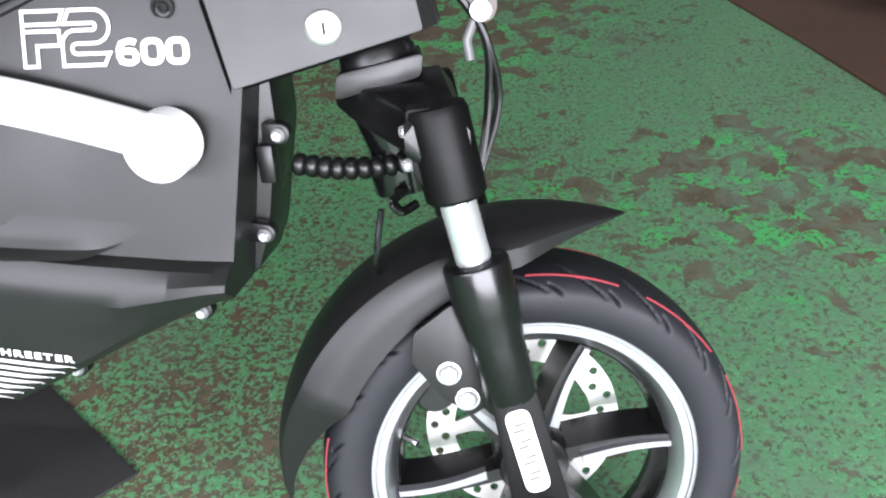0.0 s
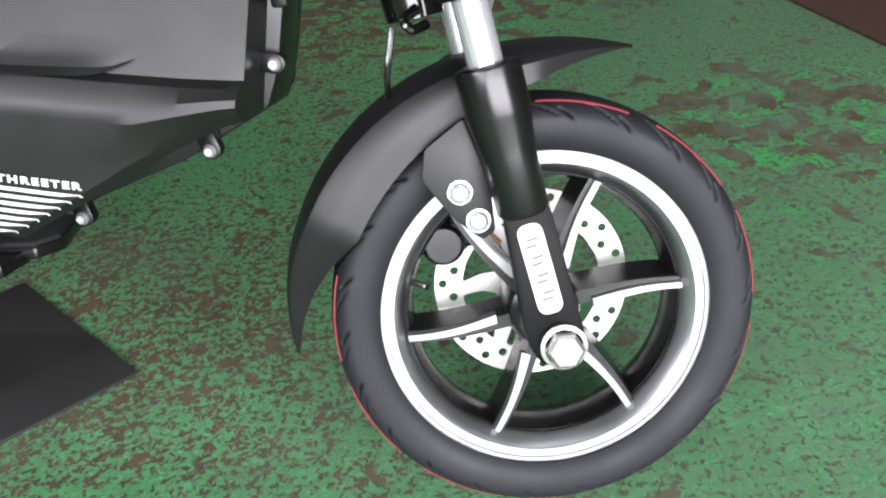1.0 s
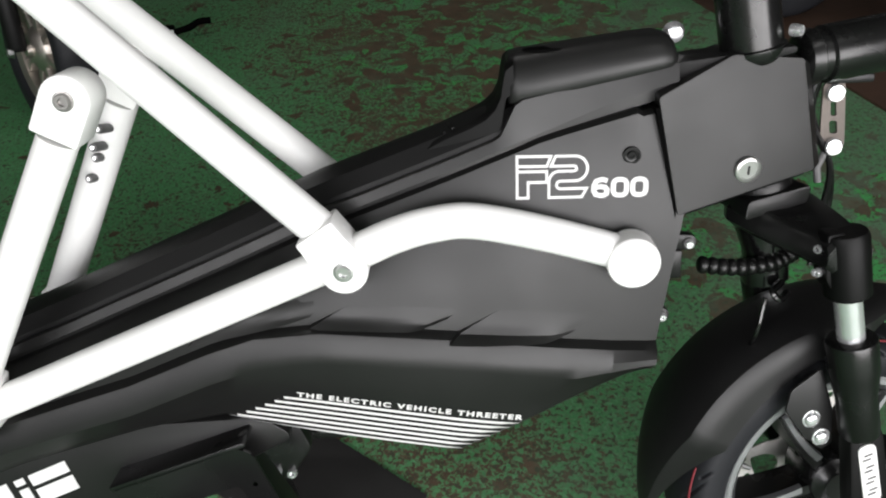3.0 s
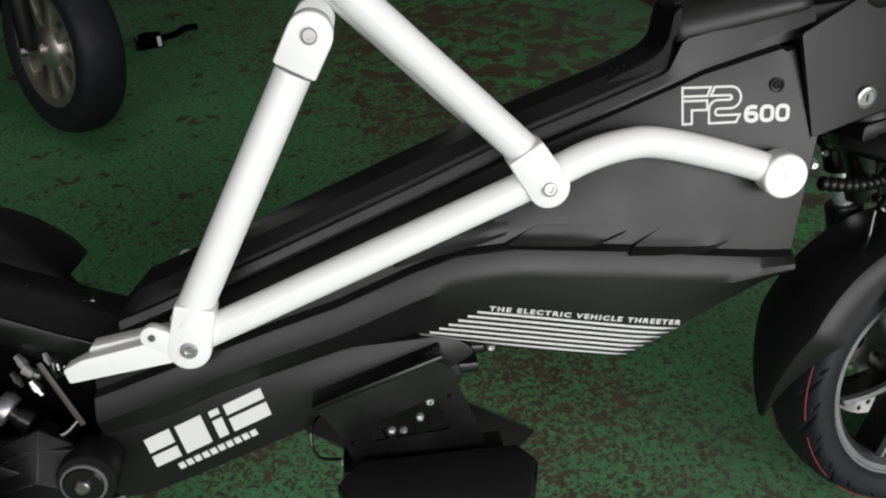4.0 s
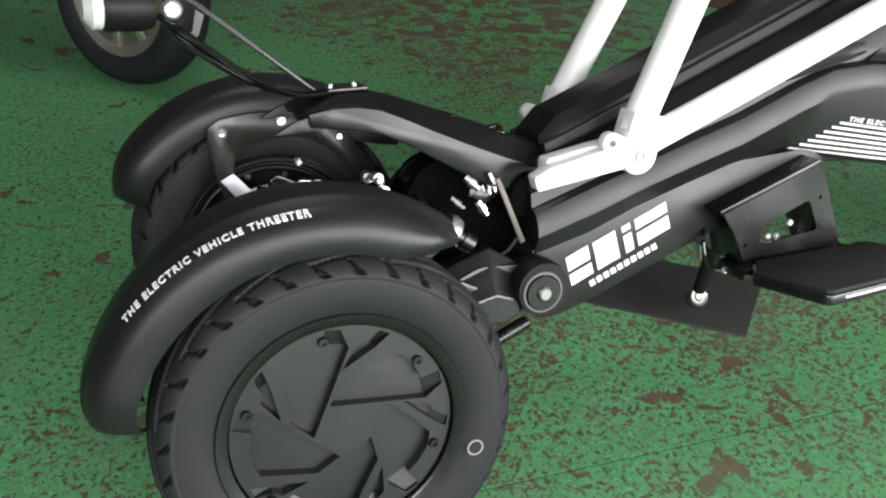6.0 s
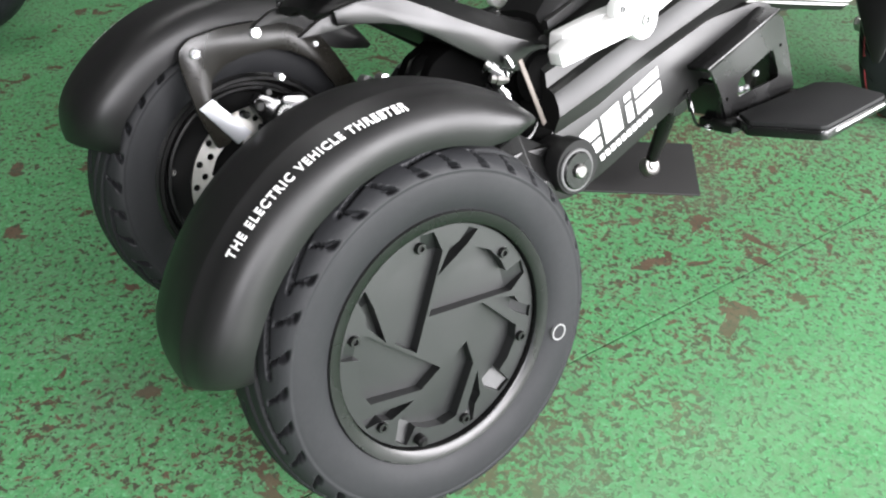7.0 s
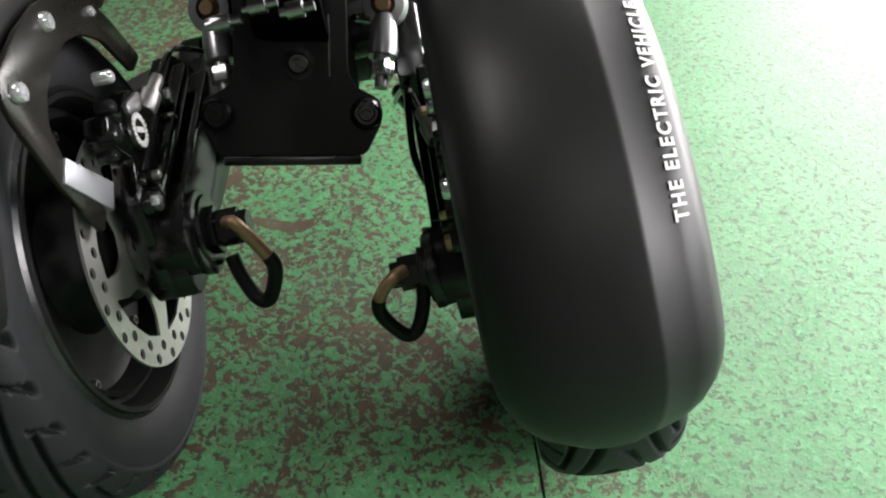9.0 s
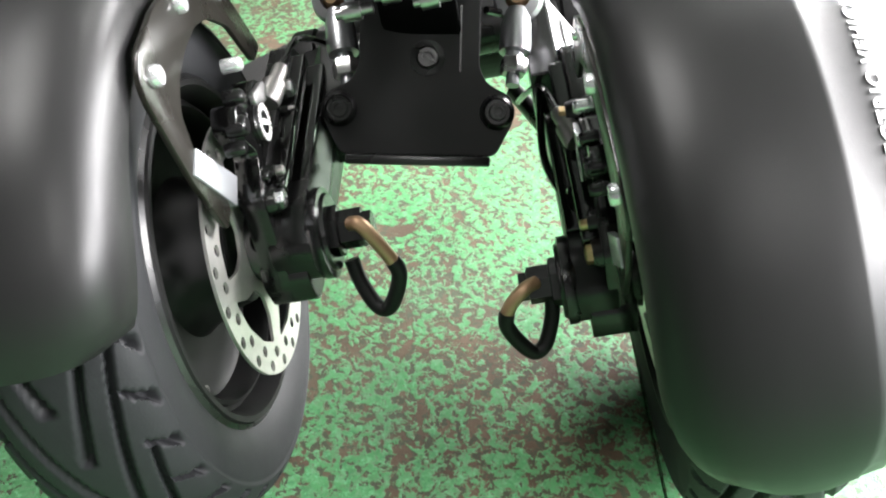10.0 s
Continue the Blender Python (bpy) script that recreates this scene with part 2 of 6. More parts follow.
def join(*bms):
    out = bmesh.new()
    for b in bms:
        me = bpy.data.meshes.new("tmp")
        b.to_mesh(me)
        b.free()
        out.from_mesh(me)
        bpy.data.meshes.remove(me)
    return out


def box(x0, x1, y0, y1, z0, z1, bevel=0.0, seg=2):
    bm = bmesh.new()
    bmesh.ops.create_cube(bm, size=1.0, matrix=Matrix.Translation(((x0 + x1) / 2, (y0 + y1) / 2, (z0 + z1) / 2)) @ Matrix.Diagonal((abs(x1 - x0), abs(y1 - y0), abs(z1 - z0), 1)))
    if bevel:
        bmesh.ops.bevel(bm, geom=bm.edges[:], offset=bevel, segments=seg, profile=0.5, affect="EDGES")
    return bm


def prism(poly, y0, y1, bevel=0.0, seg=2):
    """A plate with an outline in x, z, from y0 to y1."""
    bm = bmesh.new()
    a = [bm.verts.new((x, y0, z)) for x, z in poly]
    c = [bm.verts.new((x, y1, z)) for x, z in poly]
    n = len(poly)
    bm.faces.new(a)
    bm.faces.new(c[::-1])
    for i in range(n):
        bm.faces.new((a[i], c[i], c[(i + 1) % n], a[(i + 1) % n]))
    bmesh.ops.recalc_face_normals(bm, faces=bm.faces)
    if bevel:
        bmesh.ops.bevel(bm, geom=bm.edges[:], offset=bevel, segments=seg, profile=0.5, affect="EDGES", clamp_overlap=True)
    return bm


def rounded(poly, r, seg=4):
    """The outline with its corners rounded."""
    out = []
    n = len(poly)
    for i in range(n):
        p, a, c = Vector(poly[i]), Vector(poly[i - 1]), Vector(poly[(i + 1) % n])
        da, dc = a - p, c - p
        k = min(r, da.length * 0.45, dc.length * 0.45)
        s, e = p + da.normalized() * k, p + dc.normalized() * k
        for j in range(seg + 1):
            t = j / seg
            out.append(tuple((1 - t) ** 2 * s + 2 * t * (1 - t) * p + t * t * e))
    return out


def holed(outer, holes, y0, y1):
    """A plate with holes: outlines in x, z."""
    bm = bmesh.new()
    edges = []
    for loop in [outer] + list(holes):
        vs = [bm.verts.new((x, y0, z)) for x, z in loop]
        edges += [bm.edges.new((vs[i], vs[(i + 1) % len(vs)])) for i in range(len(vs))]
    bmesh.ops.triangle_fill(bm, use_beauty=True, edges=edges)
    geom = bmesh.ops.extrude_face_region(bm, geom=bm.faces[:])["geom"]
    bmesh.ops.translate(bm, vec=(0, y1 - y0, 0), verts=[g for g in geom if isinstance(g, bmesh.types.BMVert)])
    return bm


def circle(r, n=24, cx=0.0, cz=0.0, start=0.0):
    return [(cx + r * math.cos(start + 2 * math.pi * i / n), cz + r * math.sin(start + 2 * math.pi * i / n)) for i in range(n)]


def revolve(profile, n=48, closed=False):
    """Turns a profile of (radius, y) about the y axis."""
    bm = bmesh.new()
    rings = []
    for r, y in profile:
        if r < 1e-6:
            rings.append([bm.verts.new((0, y, 0))] * n)
        else:
            rings.append([bm.verts.new((r * math.cos(2 * math.pi * i / n), y, r * math.sin(2 * math.pi * i / n))) for i in range(n)])
    pairs = list(zip(rings, rings[1:]))
    if closed:
        pairs.append((rings[-1], rings[0]))
    for a, c in pairs:
        for i in range(n):
            f = []
            for v in (a[i], a[(i + 1) % n], c[(i + 1) % n], c[i]):
                if v not in f:
                    f.append(v)
            if len(f) > 2:
                bm.faces.new(f)
    return bm


def smooth_path(pts, per=8):
    """A Catmull-Rom line through the points."""
    P = [Vector(p) for p in pts]
    P = [2 * P[0] - P[1]] + P + [2 * P[-1] - P[-2]]
    out = []
    for i in range(1, len(P) - 2):
        for j in range(per):
            t = j / per
            a, b_, c, d = P[i - 1], P[i], P[i + 1], P[i + 2]
            out.append(0.5 * (2 * b_ + (c - a) * t + (2 * a - 5 * b_ + 4 * c - d) * t * t + (3 * b_ - a - 3 * c + d) * t ** 3))
    out.append(P[-2])
    return out


def tube(pts, r, n=16, caps=True):
    """A round bar along the points; r is one radius, or one for each point."""
    bm = bmesh.new()
    P = [Vector(p) for p in pts]
    R = r if isinstance(r, (list, tuple)) else [r] * len(P)
    t0 = (P[1] - P[0]).normalized()
    side = t0.orthogonal().normalized()
    rings = []
    for i, p in enumerate(P):
        t = (P[min(i + 1, len(P) - 1)] - P[max(i - 1, 0)]).normalized()
        side = (side - t * side.dot(t)).normalized()
        up = t.cross(side)
        rings.append([bm.verts.new(p + R[i] * (side * math.cos(2 * math.pi * k / n) + up * math.sin(2 * math.pi * k / n))) for k in range(n)])
    for a, c in zip(rings, rings[1:]):
        for k in range(n):
            bm.faces.new((a[k], a[(k + 1) % n], c[(k + 1) % n], c[k]))
    if caps:
        bm.faces.new(rings[0])
        bm.faces.new(rings[-1][::-1])
    return bm


def turned(p, q, steps, n=24):
    """A turned bar from p to q: steps of (share of the way, radius)."""
    p, q = Vector(p), Vector(q)
    bm = revolve([(0, steps[0][0])] + [(r, s) for s, r in steps] + [(0, steps[-1][0])], n)
    d = q - p
    m = Matrix.Translation(p) @ d.to_track_quat("Y", "Z").to_matrix().to_4x4() @ Matrix.Diagonal((1, d.length, 1, 1))
    bm.transform(m)
    return bm


def grid(rows, closed=False):
    """A skin over rows of points."""
    bm = bmesh.new()
    vs = [[bm.verts.new(p) for p in row] for row in rows]
    for a, c in zip(vs, vs[1:]):
        n = len(a)
        for i in range(n if closed else n - 1):
            bm.faces.new((a[i], a[(i + 1) % n], c[(i + 1) % n], c[i]))
    return bm


def thick(bm, t):
    """Gives a skin a thickness."""
    bmesh.ops.recalc_face_normals(bm, faces=bm.faces)
    bmesh.ops.solidify(bm, geom=bm.faces[:], thickness=t)
    return bm


def cap_bolt(r=0.006, h=0.004, socket=True):
    """A round-headed bolt with a hexagon socket; its head looks along -y."""
    prof = [(r * 1.0, 0.0), (r, -h * 0.6), (r * 0.85, -h), (r * 0.5, -h)]
    prof += [(r * 0.48, -h * 0.35), (0, -h * 0.35)] if socket else [(0, -h * 1.05)]
    return revolve(prof, 18)


def dome_bolt(r, h):
    """A domed bolt head on a narrow washer."""
    return revolve([(r * 1.18, 0.0), (r * 1.15, -0.001), (r * 0.98, -0.0012), (r * 0.96, -h * 0.45), (r * 0.8, -h * 0.78), (r * 0.5, -h * 0.96), (0, -h)], 24)


def hex_bolt(r=0.006, h=0.005):
    return join(revolve([(r * 1.25, 0.0), (r * 1.25, -0.0012), (r, -0.0014)], 18), revolve([(r, -0.001), (r, -h * 0.8), (r * 0.85, -h), (0, -h)], 6))


def lettering(text, height, depth=0.0006, shear=0.0, space=1.0, bold=0.0):
    """Words as a flat mesh in x, z that reads from -y; the built-in font."""
    cu = bpy.data.curves.new("words", "FONT")
    cu.body, cu.size, cu.extrude, cu.shear, cu.space_character, cu.offset = text, height * 1.4, depth / 2, shear, space, bold
    ob = new("words", cu)
    dg = bpy.context.evaluated_depsgraph_get()
    me = bpy.data.meshes.new_from_object(ob.evaluated_get(dg))
    bm = bmesh.new()
    bm.from_mesh(me)
    bpy.data.objects.remove(ob)
    bpy.data.curves.remove(cu)
    bpy.data.meshes.remove(me)
    bm.transform(Matrix.Rotation(radians(90), 4, "X"))
    return bm


def along(p, q, up=(0, 0, 1)):
    """A pose at p whose x runs towards q, whose -y looks outwards."""
    x = (Vector(q) - Vector(p)).normalized()
    y = Vector(up).cross(x).normalized()
    z = x.cross(y)
    m = Matrix((x, y, z)).transposed().to_4x4()
    m.translation = Vector(p)
    return m


def islands(bm):
    """The separate pieces of a mesh, each as a bmesh."""
    bmesh.ops.remove_doubles(bm, verts=bm.verts, dist=0.00002)
    bm.faces.ensure_lookup_table()
    seen, out = set(), []
    for f in bm.faces:
        if f.index in seen:
            continue
        seen.add(f.index)
        stack, group = [f], []
        while stack:
            g = stack.pop()
            group.append(g)
            for v in g.verts:
                for h in v.link_faces:
                    if h.index not in seen:
                        seen.add(h.index)
                        stack.append(h)
        piece, made = bmesh.new(), {}
        for g in group:
            for v in g.verts:
                if v not in made:
                    made[v] = piece.verts.new(v.co)
            try:
                piece.faces.new([made[v] for v in g.verts])
            except ValueError:
                pass
        out.append(piece)
    bm.free()
    return out


MIRROR = Matrix.Diagonal((1, -1, 1, 1))

# ---- the place ----
def plain(name, bm, material, label, category, kind="structure"):
    return tagged(part(name, bm, material, smooth=0), label, category, kind=kind)


# floor with a shallow saw-cut joint that runs past the rear wheels
def floor_mesh():
    bm = bmesh.new()
    p, d = Vector((-1.0, -0.131, 0)), Vector((1.0, -0.012, 0)).normalized()
    n = Vector((-d.y, d.x, 0))
    lines = []
    for off, z in ((-9.0, 0), (-0.0014, 0), (-0.0012, -0.006), (0.0012, -0.006), (0.0014, 0), (9.0, 0)):
        lines.append([bm.verts.new(p + d * s + n * off + Vector((0, 0, z))) for s in (-9, -3, -0.02, 0.06, 0.3, 0.6, 1.0, 3, 9)])
    for a, c in zip(lines, lines[1:]):
        for i in range(len(a) - 1):
            bm.faces.new((a[i], a[i + 1], c[i + 1], c[i]))
    return bm


plain("floor", floor_mesh(), FLOOR, "worn green painted concrete floor, flaked to brown", "floor")
# unseen walls and ceiling, added dark to hold back sky and reflections
plain("wall_north", box(-5, 5, 5.0, 5.2, 0, 3), WALL, "unseen dark back wall, added to keep reflections dark", "wall")
plain("wall_east", box(4.8, 5, -4, 5, 0, 3), WALL, "unseen dark side wall, added to keep reflections dark", "wall")
plain("wall_west", box(-5, -4.8, -4, 5, 0, 3), WALL, "unseen dark side wall, added to keep reflections dark", "wall")
plain("ceiling", box(-5, 5, -4, 5, 2.8, 2.95), CEIL, "unseen dark ceiling, added to keep reflections dark", "ceiling")

# a lower-lying brown strip of bare floor begins beyond the edge of the paint, its colour darkened for the shade there
def brown_strip():
    e, f = Vector((0.30, 2.05)), Vector((0.80, 0.63))
    pts = [tuple(e), tuple(e + (f - e) * 0.45 + Vector((0.015, 0.0))), tuple(f), (3.5, 0.3), (3.5, 4.9), (0.2, 4.9), (0.12, 2.6)]
    return done(prism(pts, 0.0, 0.006, 0.0), Matrix(((1, 0, 0, 0), (0, 0, 1, 0), (0, 1, 0, 0), (0, 0, 0, 1))))


plain("floor_strip", brown_strip(), BROWN, "bare brown floor past the painted area, darkened for shade", "floor")

# ---- the scooter, upright in its own frame, leaned onto its side stand ----
trike = new("electric_trike")
trike.matrix_world = Matrix.Rotation(radians(-13.0), 4, "X") @ Matrix.Translation((0, 0.03, 0)) @ Matrix.Rotation(radians(1.15), 4, "Z")
tagged(trike, "black leaning three-wheeled electric scooter with white tube frame", "electric trike")


# body shell: stations from the front to the rear; rows from the top edge down to the underside
def lerp_rows(xs, rows, x):
    for i in range(len(xs) - 1):
        if xs[i] >= x >= xs[i + 1]:
            t = (xs[i] - x) / (xs[i] - xs[i + 1])
            return [a + (b_ - a) * t for a, b_ in zip(rows[i], rows[i + 1])]
    return list(rows[-1] if x < xs[-1] else rows[0])


# x, top z, half width at the top, crease z, half width at the crease, bottom z, half width at the bottom
SHELL = [
    (-0.221, 0.655, 0.038, 0.4025, 0.082, 0.3745, 0.0745),
    (-0.236, 0.652, 0.038, 0.404, 0.084, 0.372, 0.077),
    (-0.264, 0.6435, 0.0396, 0.4075, 0.0876, 0.362, 0.0806),
    (-0.268, 0.6465, 0.0398, 0.408, 0.088, 0.3605, 0.0811),
    (-0.318, 0.6285, 0.043, 0.416, 0.094, 0.340, 0.086),
    (-0.36, 0.6132, 0.046, 0.423, 0.098, 0.320, 0.089),
    (-0.424, 0.5905, 0.05, 0.433, 0.101, 0.291, 0.091),
    (-0.489, 0.568, 0.052, 0.441, 0.104, 0.303, 0.091),
    (-0.556, 0.545, 0.053, 0.449, 0.106, 0.316, 0.09),
    (-0.621, 0.518, 0.054, 0.446, 0.107, 0.331, 0.089),
    (-0.67, 0.498, 0.055, 0.431, 0.107, 0.345, 0.089),
    (-0.758, 0.463, 0.055, 0.396, 0.105, 0.33, 0.09),
    (-0.83, 0.434, 0.055, 0.374, 0.103, 0.31, 0.09),
    (-0.898, 0.408, 0.055, 0.352, 0.101, 0.29, 0.09),
    (-0.96, 0.384, 0.055, 0.331, 0.098, 0.265, 0.088),
    (-1.035, 0.357, 0.053, 0.305, 0.094, 0.245, 0.086),
]


def shell_section(row):
    x, zt, yt, zc, yc, zb, yb = row
    h = min(0.03, (zc - zb) * 0.45)
    right = [(0.0, zt - 0.006), (yt - 0.008, zt - 0.004), (yt, zt - 0.008), (yt + (yc - 0.018 - yt) * 0.5, zt - (zt - zc) * 0.4),
             (yc - 0.017, zc + 0.022), (yc - 0.015, zc + 0.005), (yc - 0.003, zc), (yc + 0.004, zc - h * 0.55), (yc + 0.005, zc - h), (yb + (yc - yb) * 0.5, zb + (zc - h - zb) * 0.5),
             (yb, zb + 0.008), (yb - 0.01, zb), (0.0, zb)]
    return [Vector((x, -y, z)) for y, z in right] + [Vector((x, y, z)) for y, z in right[-2:0:-1]]


def body_shell():
    xs = [r[0] for r in SHELL]
    rows = []
    k = 0
    for i in range(len(SHELL) - 1):
        for j in range(3):
            x = xs[i] + (xs[i + 1] - xs[i]) * j / 3
            rows.append(shell_section(lerp_rows(xs, SHELL, x)))
    rows.append(shell_section(SHELL[-1]))
    # the front edge leans forward towards the top
    for row in rows:
        for v in row:
            v.x += 0.187 * (v.z - 0.39) * min(1.0, max(0.0, (v.x + 0.33) / 0.1))
    bm = grid(rows, closed=True)
    bm.verts.ensure_lookup_table()
    n = len(rows[0])
    bm.faces.new(bm.verts[0:n])
    bm.faces.new([bm.verts[len(bm.verts) - n + i] for i in range(n)])
    return bm


shell = part("body_shell", body_shell(), BODY, trike, "satin black plastic side fairing", smooth=25)

# rear arm plate under the shell
ARM = rounded([(-1.035, 0.262), (-0.95, 0.294), (-0.85, 0.322), (-0.76, 0.338), (-0.63, 0.343), (-0.598, 0.318), (-0.66, 0.286), (-0.791, 0.242), (-0.95, 0.183), (-1.005, 0.166), (-1.035, 0.168), (-1.05, 0.2), (-1.045, 0.245)], 0.015)
arm = part("rear_arm", prism(ARM, -0.0865, 0.0865, 0.004), BODY, trike, "satin black cast arm below the fairing")


def ends_closed(rows):
    """A skin over the rows, with both ends filled."""
    bm = grid(rows)
    bm.verts.ensure_lookup_table()
    n = len(rows[0])
    bm.faces.new(bm.verts[0:n])
    bm.faces.new([bm.verts[len(bm.verts) - n + i] for i in range(n)])
    return bm


def both_sides(x, half):
    return [Vector((x, -y, z)) for y, z in half] + [Vector((x, y, z)) for y, z in half[-2::-1]]


def top_edge(x):
    """Height and half width of the fairing's upper edge."""
    r = lerp_rows([q[0] for q in SHELL], SHELL, x)
    return (r[1] if x < -0.268 else 0.6465 + (x + 0.268) * 0.27), r[2] - (0.004 * (x + 0.36) / 0.16 if x > -0.36 else 0.0)


def deck_cover():
    rows = []
    for i in range(28):
        x = -0.335 - (1.005 - 0.335) * i / 27
        zt, yt = top_edge(x)
        drop = 0.016 if i == 27 else 0.0
        half = [(yt - 0.01, zt - 0.006), (yt - 0.01, zt + 0.0115), (yt - 0.0115, zt + 0.0175), (yt - 0.022, zt + 0.0335), (0.012, zt + 0.0362), (0.0, zt + 0.037)]
        rows.append(both_sides(x, [(y, z - drop * (z > zt)) for y, z in half]))
    return ends_closed(rows)


def sill():
    """The satin edge strip along the fairing, which rises into the base of the handle."""
    rows = []
    for i in range(110):
        x = -0.2 - (1.005 - 0.2) * i / 109
        zt, yt = top_edge(x)
        k = min(1.0, max(0.0, (x + 0.374) / 0.024))
        k = k * k * (3 - 2 * k)
        base = 0.6565 + (x + 0.3566) * 0.176 - zt
        h = 0.0125 + (base - 0.0125) * k
        half = [(yt - 0.007, zt - 0.012), (yt - 0.007, zt + 0.0008), (yt + 0.0005, zt + 0.0015), (yt - 0.0025 - 0.002 * k, zt + h - 0.0012), (yt - 0.0045 - 0.002 * k, zt + h), (yt - 0.009 - 0.004 * k, zt + h), (yt - 0.0115 - 0.01 * k, zt + h - 0.004)]
        rows.append(both_sides(x, half + [(0.0, zt + h - 0.006)]))
    return ends_closed(rows)


def battery_handle():
    """The raised handle: a steep step behind, a long rounded back that climbs to the front."""
    rows = []
    for x, z1, w in ((-0.3615, 0.69, 0.033), (-0.3585, 0.6945, 0.0375), (-0.352, 0.6965, 0.039), (-0.32, 0.7, 0.0385), (-0.28, 0.704, 0.0375), (-0.24, 0.708, 0.0365), (-0.219, 0.7095, 0.0355), (-0.207, 0.706, 0.033), (-0.202, 0.699, 0.029), (-0.2, 0.69, 0.022)):
        z0 = 0.6572 + (x + 0.3566) * 0.176
        h = z1 - z0
        rows.append(both_sides(x, [(w - 0.002, z0 - 0.004), (w, z0 + 0.001), (w - 0.001, z0 + h * 0.3), (w - 0.005, z0 + h * 0.62), (w - 0.013, z0 + h * 0.9), (w * 0.42, z1), (0.0, z1 + 0.0005)]))
    return ends_closed(rows)


def handle_step():
    """The hollow ramp from the deck up to the back of the handle."""
    rows = []
    for x, z in ((-0.445, 0.613), (-0.425, 0.6235), (-0.4, 0.6335), (-0.384, 0.6415), (-0.374, 0.651), (-0.3685, 0.6625), (-0.366, 0.677), (-0.3635, 0.688), (-0.356, 0.6935)):
        w = 0.0355 - 0.05 * max(0.0, -x - 0.4)
        rows.append(both_sides(x, [(w, z - 0.03), (w, z - 0.004), (w - 0.004, z), (0.012, z - 0.001), (0.0, z - 0.001)]))
    return ends_closed(rows)


deck = part("deck_cover", deck_cover(), MATTE, trike, "matte black battery cover along the top", smooth=20)
part("sill", sill(), BODY, trike, "satin black edge strip along the fairing", smooth=30)
handle = part("battery_handle", battery_handle(), BODY, trike, "satin black moulded battery handle", smooth=50)
part("ramp", handle_step(), BLACK, handle, "matte black hollow behind the handle", smooth=45)
# a flat dark disc on top paints the shade of the finger hollow
part("finger_recess", done(revolve([(0, 0.0006), (0.0235, 0.0004), (0.0245, -0.001)], 28), pose(-0.322, -0.012, 0.6995, 90, 0, 0) @ Matrix.Diagonal((1.0, 1.0, 0.42, 1.0))), GAP, handle, "flat dark disc for the shade in a finger recess")
for k in range(6):
    part("grip_rib", box(-0.0016, 0.0016, -0.012, 0.012, -0.001, 0.0012, 0.0005), MATTE, handle, m=pose(-0.418 - 0.0085 * k, -0.014, 0.6285 - 0.0042 * k, 0, -24, 12))
HEAD = rounded([(-0.222, 0.655), (-0.2, 0.538), (-0.0595, 0.569), (-0.0785, 0.6785), (-0.15, 0.688)], 0.004)
NOSE = [(-0.06, 0.5692), (-0.0505, 0.5715), (-0.069, 0.67), (-0.078, 0.6775)]


def head_width(x, z):
    return 0.0545 - (z - 0.538) * 0.09 - (x + 0.2) * 0.205 - 1.1 * max(0.0, x + 0.06 + (z - 0.57) * 0.17)


def head_box(outline, grow=0.0, bevel=0.004):
    bm = prism(outline, -0.05, 0.05, bevel)
    for v in bm.verts:
        v.co.y *= (head_width(v.co.x, v.co.z) + grow) / 0.05
    return bm


head = part("head_box", head_box(HEAD, bevel=0.003), BODY, trike, "satin black box round the steering head", smooth=15)
part("nose", head_box(NOSE, -0.0002, 0.0), BODY, head, smooth=15)
lock = part("key_lock", revolve([(0.0135, 0.0), (0.0135, -0.003), (0.0122, -0.004), (0.0095, -0.0042), (0.009, -0.0034), (0, -0.0034)], 32), ZINC, head, "round silver key lock", m=pose(-0.1305, -head_width(-0.1305, 0.577) + 0.0006, 0.577, 6, 0, 12))
part("key_slot", box(-0.0011, 0.0011, -0.0042, -0.003, -0.0045, 0.0045, 0.0004), MATTE, lock, "dark key slot")

# black strip that paints the shade in the gap between the head box and the fairing
SEAM = [(-0.2242, 0.645), (-0.2206, 0.645), (-0.1995, 0.5395), (-0.07, 0.5675), (-0.0705, 0.565), (-0.2022, 0.5358)]
part("seam", head_box(SEAM, -0.0015, 0.0), GAP, head, "black strip for the shade in the gap along the box")

# white side rails, stays and struts
RAIL = smooth_path([(-0.94, -0.1, 0.367), (-0.905, -0.1015, 0.378), (-0.72, -0.104, 0.452), (-0.525, -0.098, 0.527), (-0.475, -0.096, 0.547), (-0.437, -0.094, 0.556), (-0.398, -0.088, 0.555), (-0.33, -0.081, 0.536), (-0.257, -0.0755, 0.511)], 8)


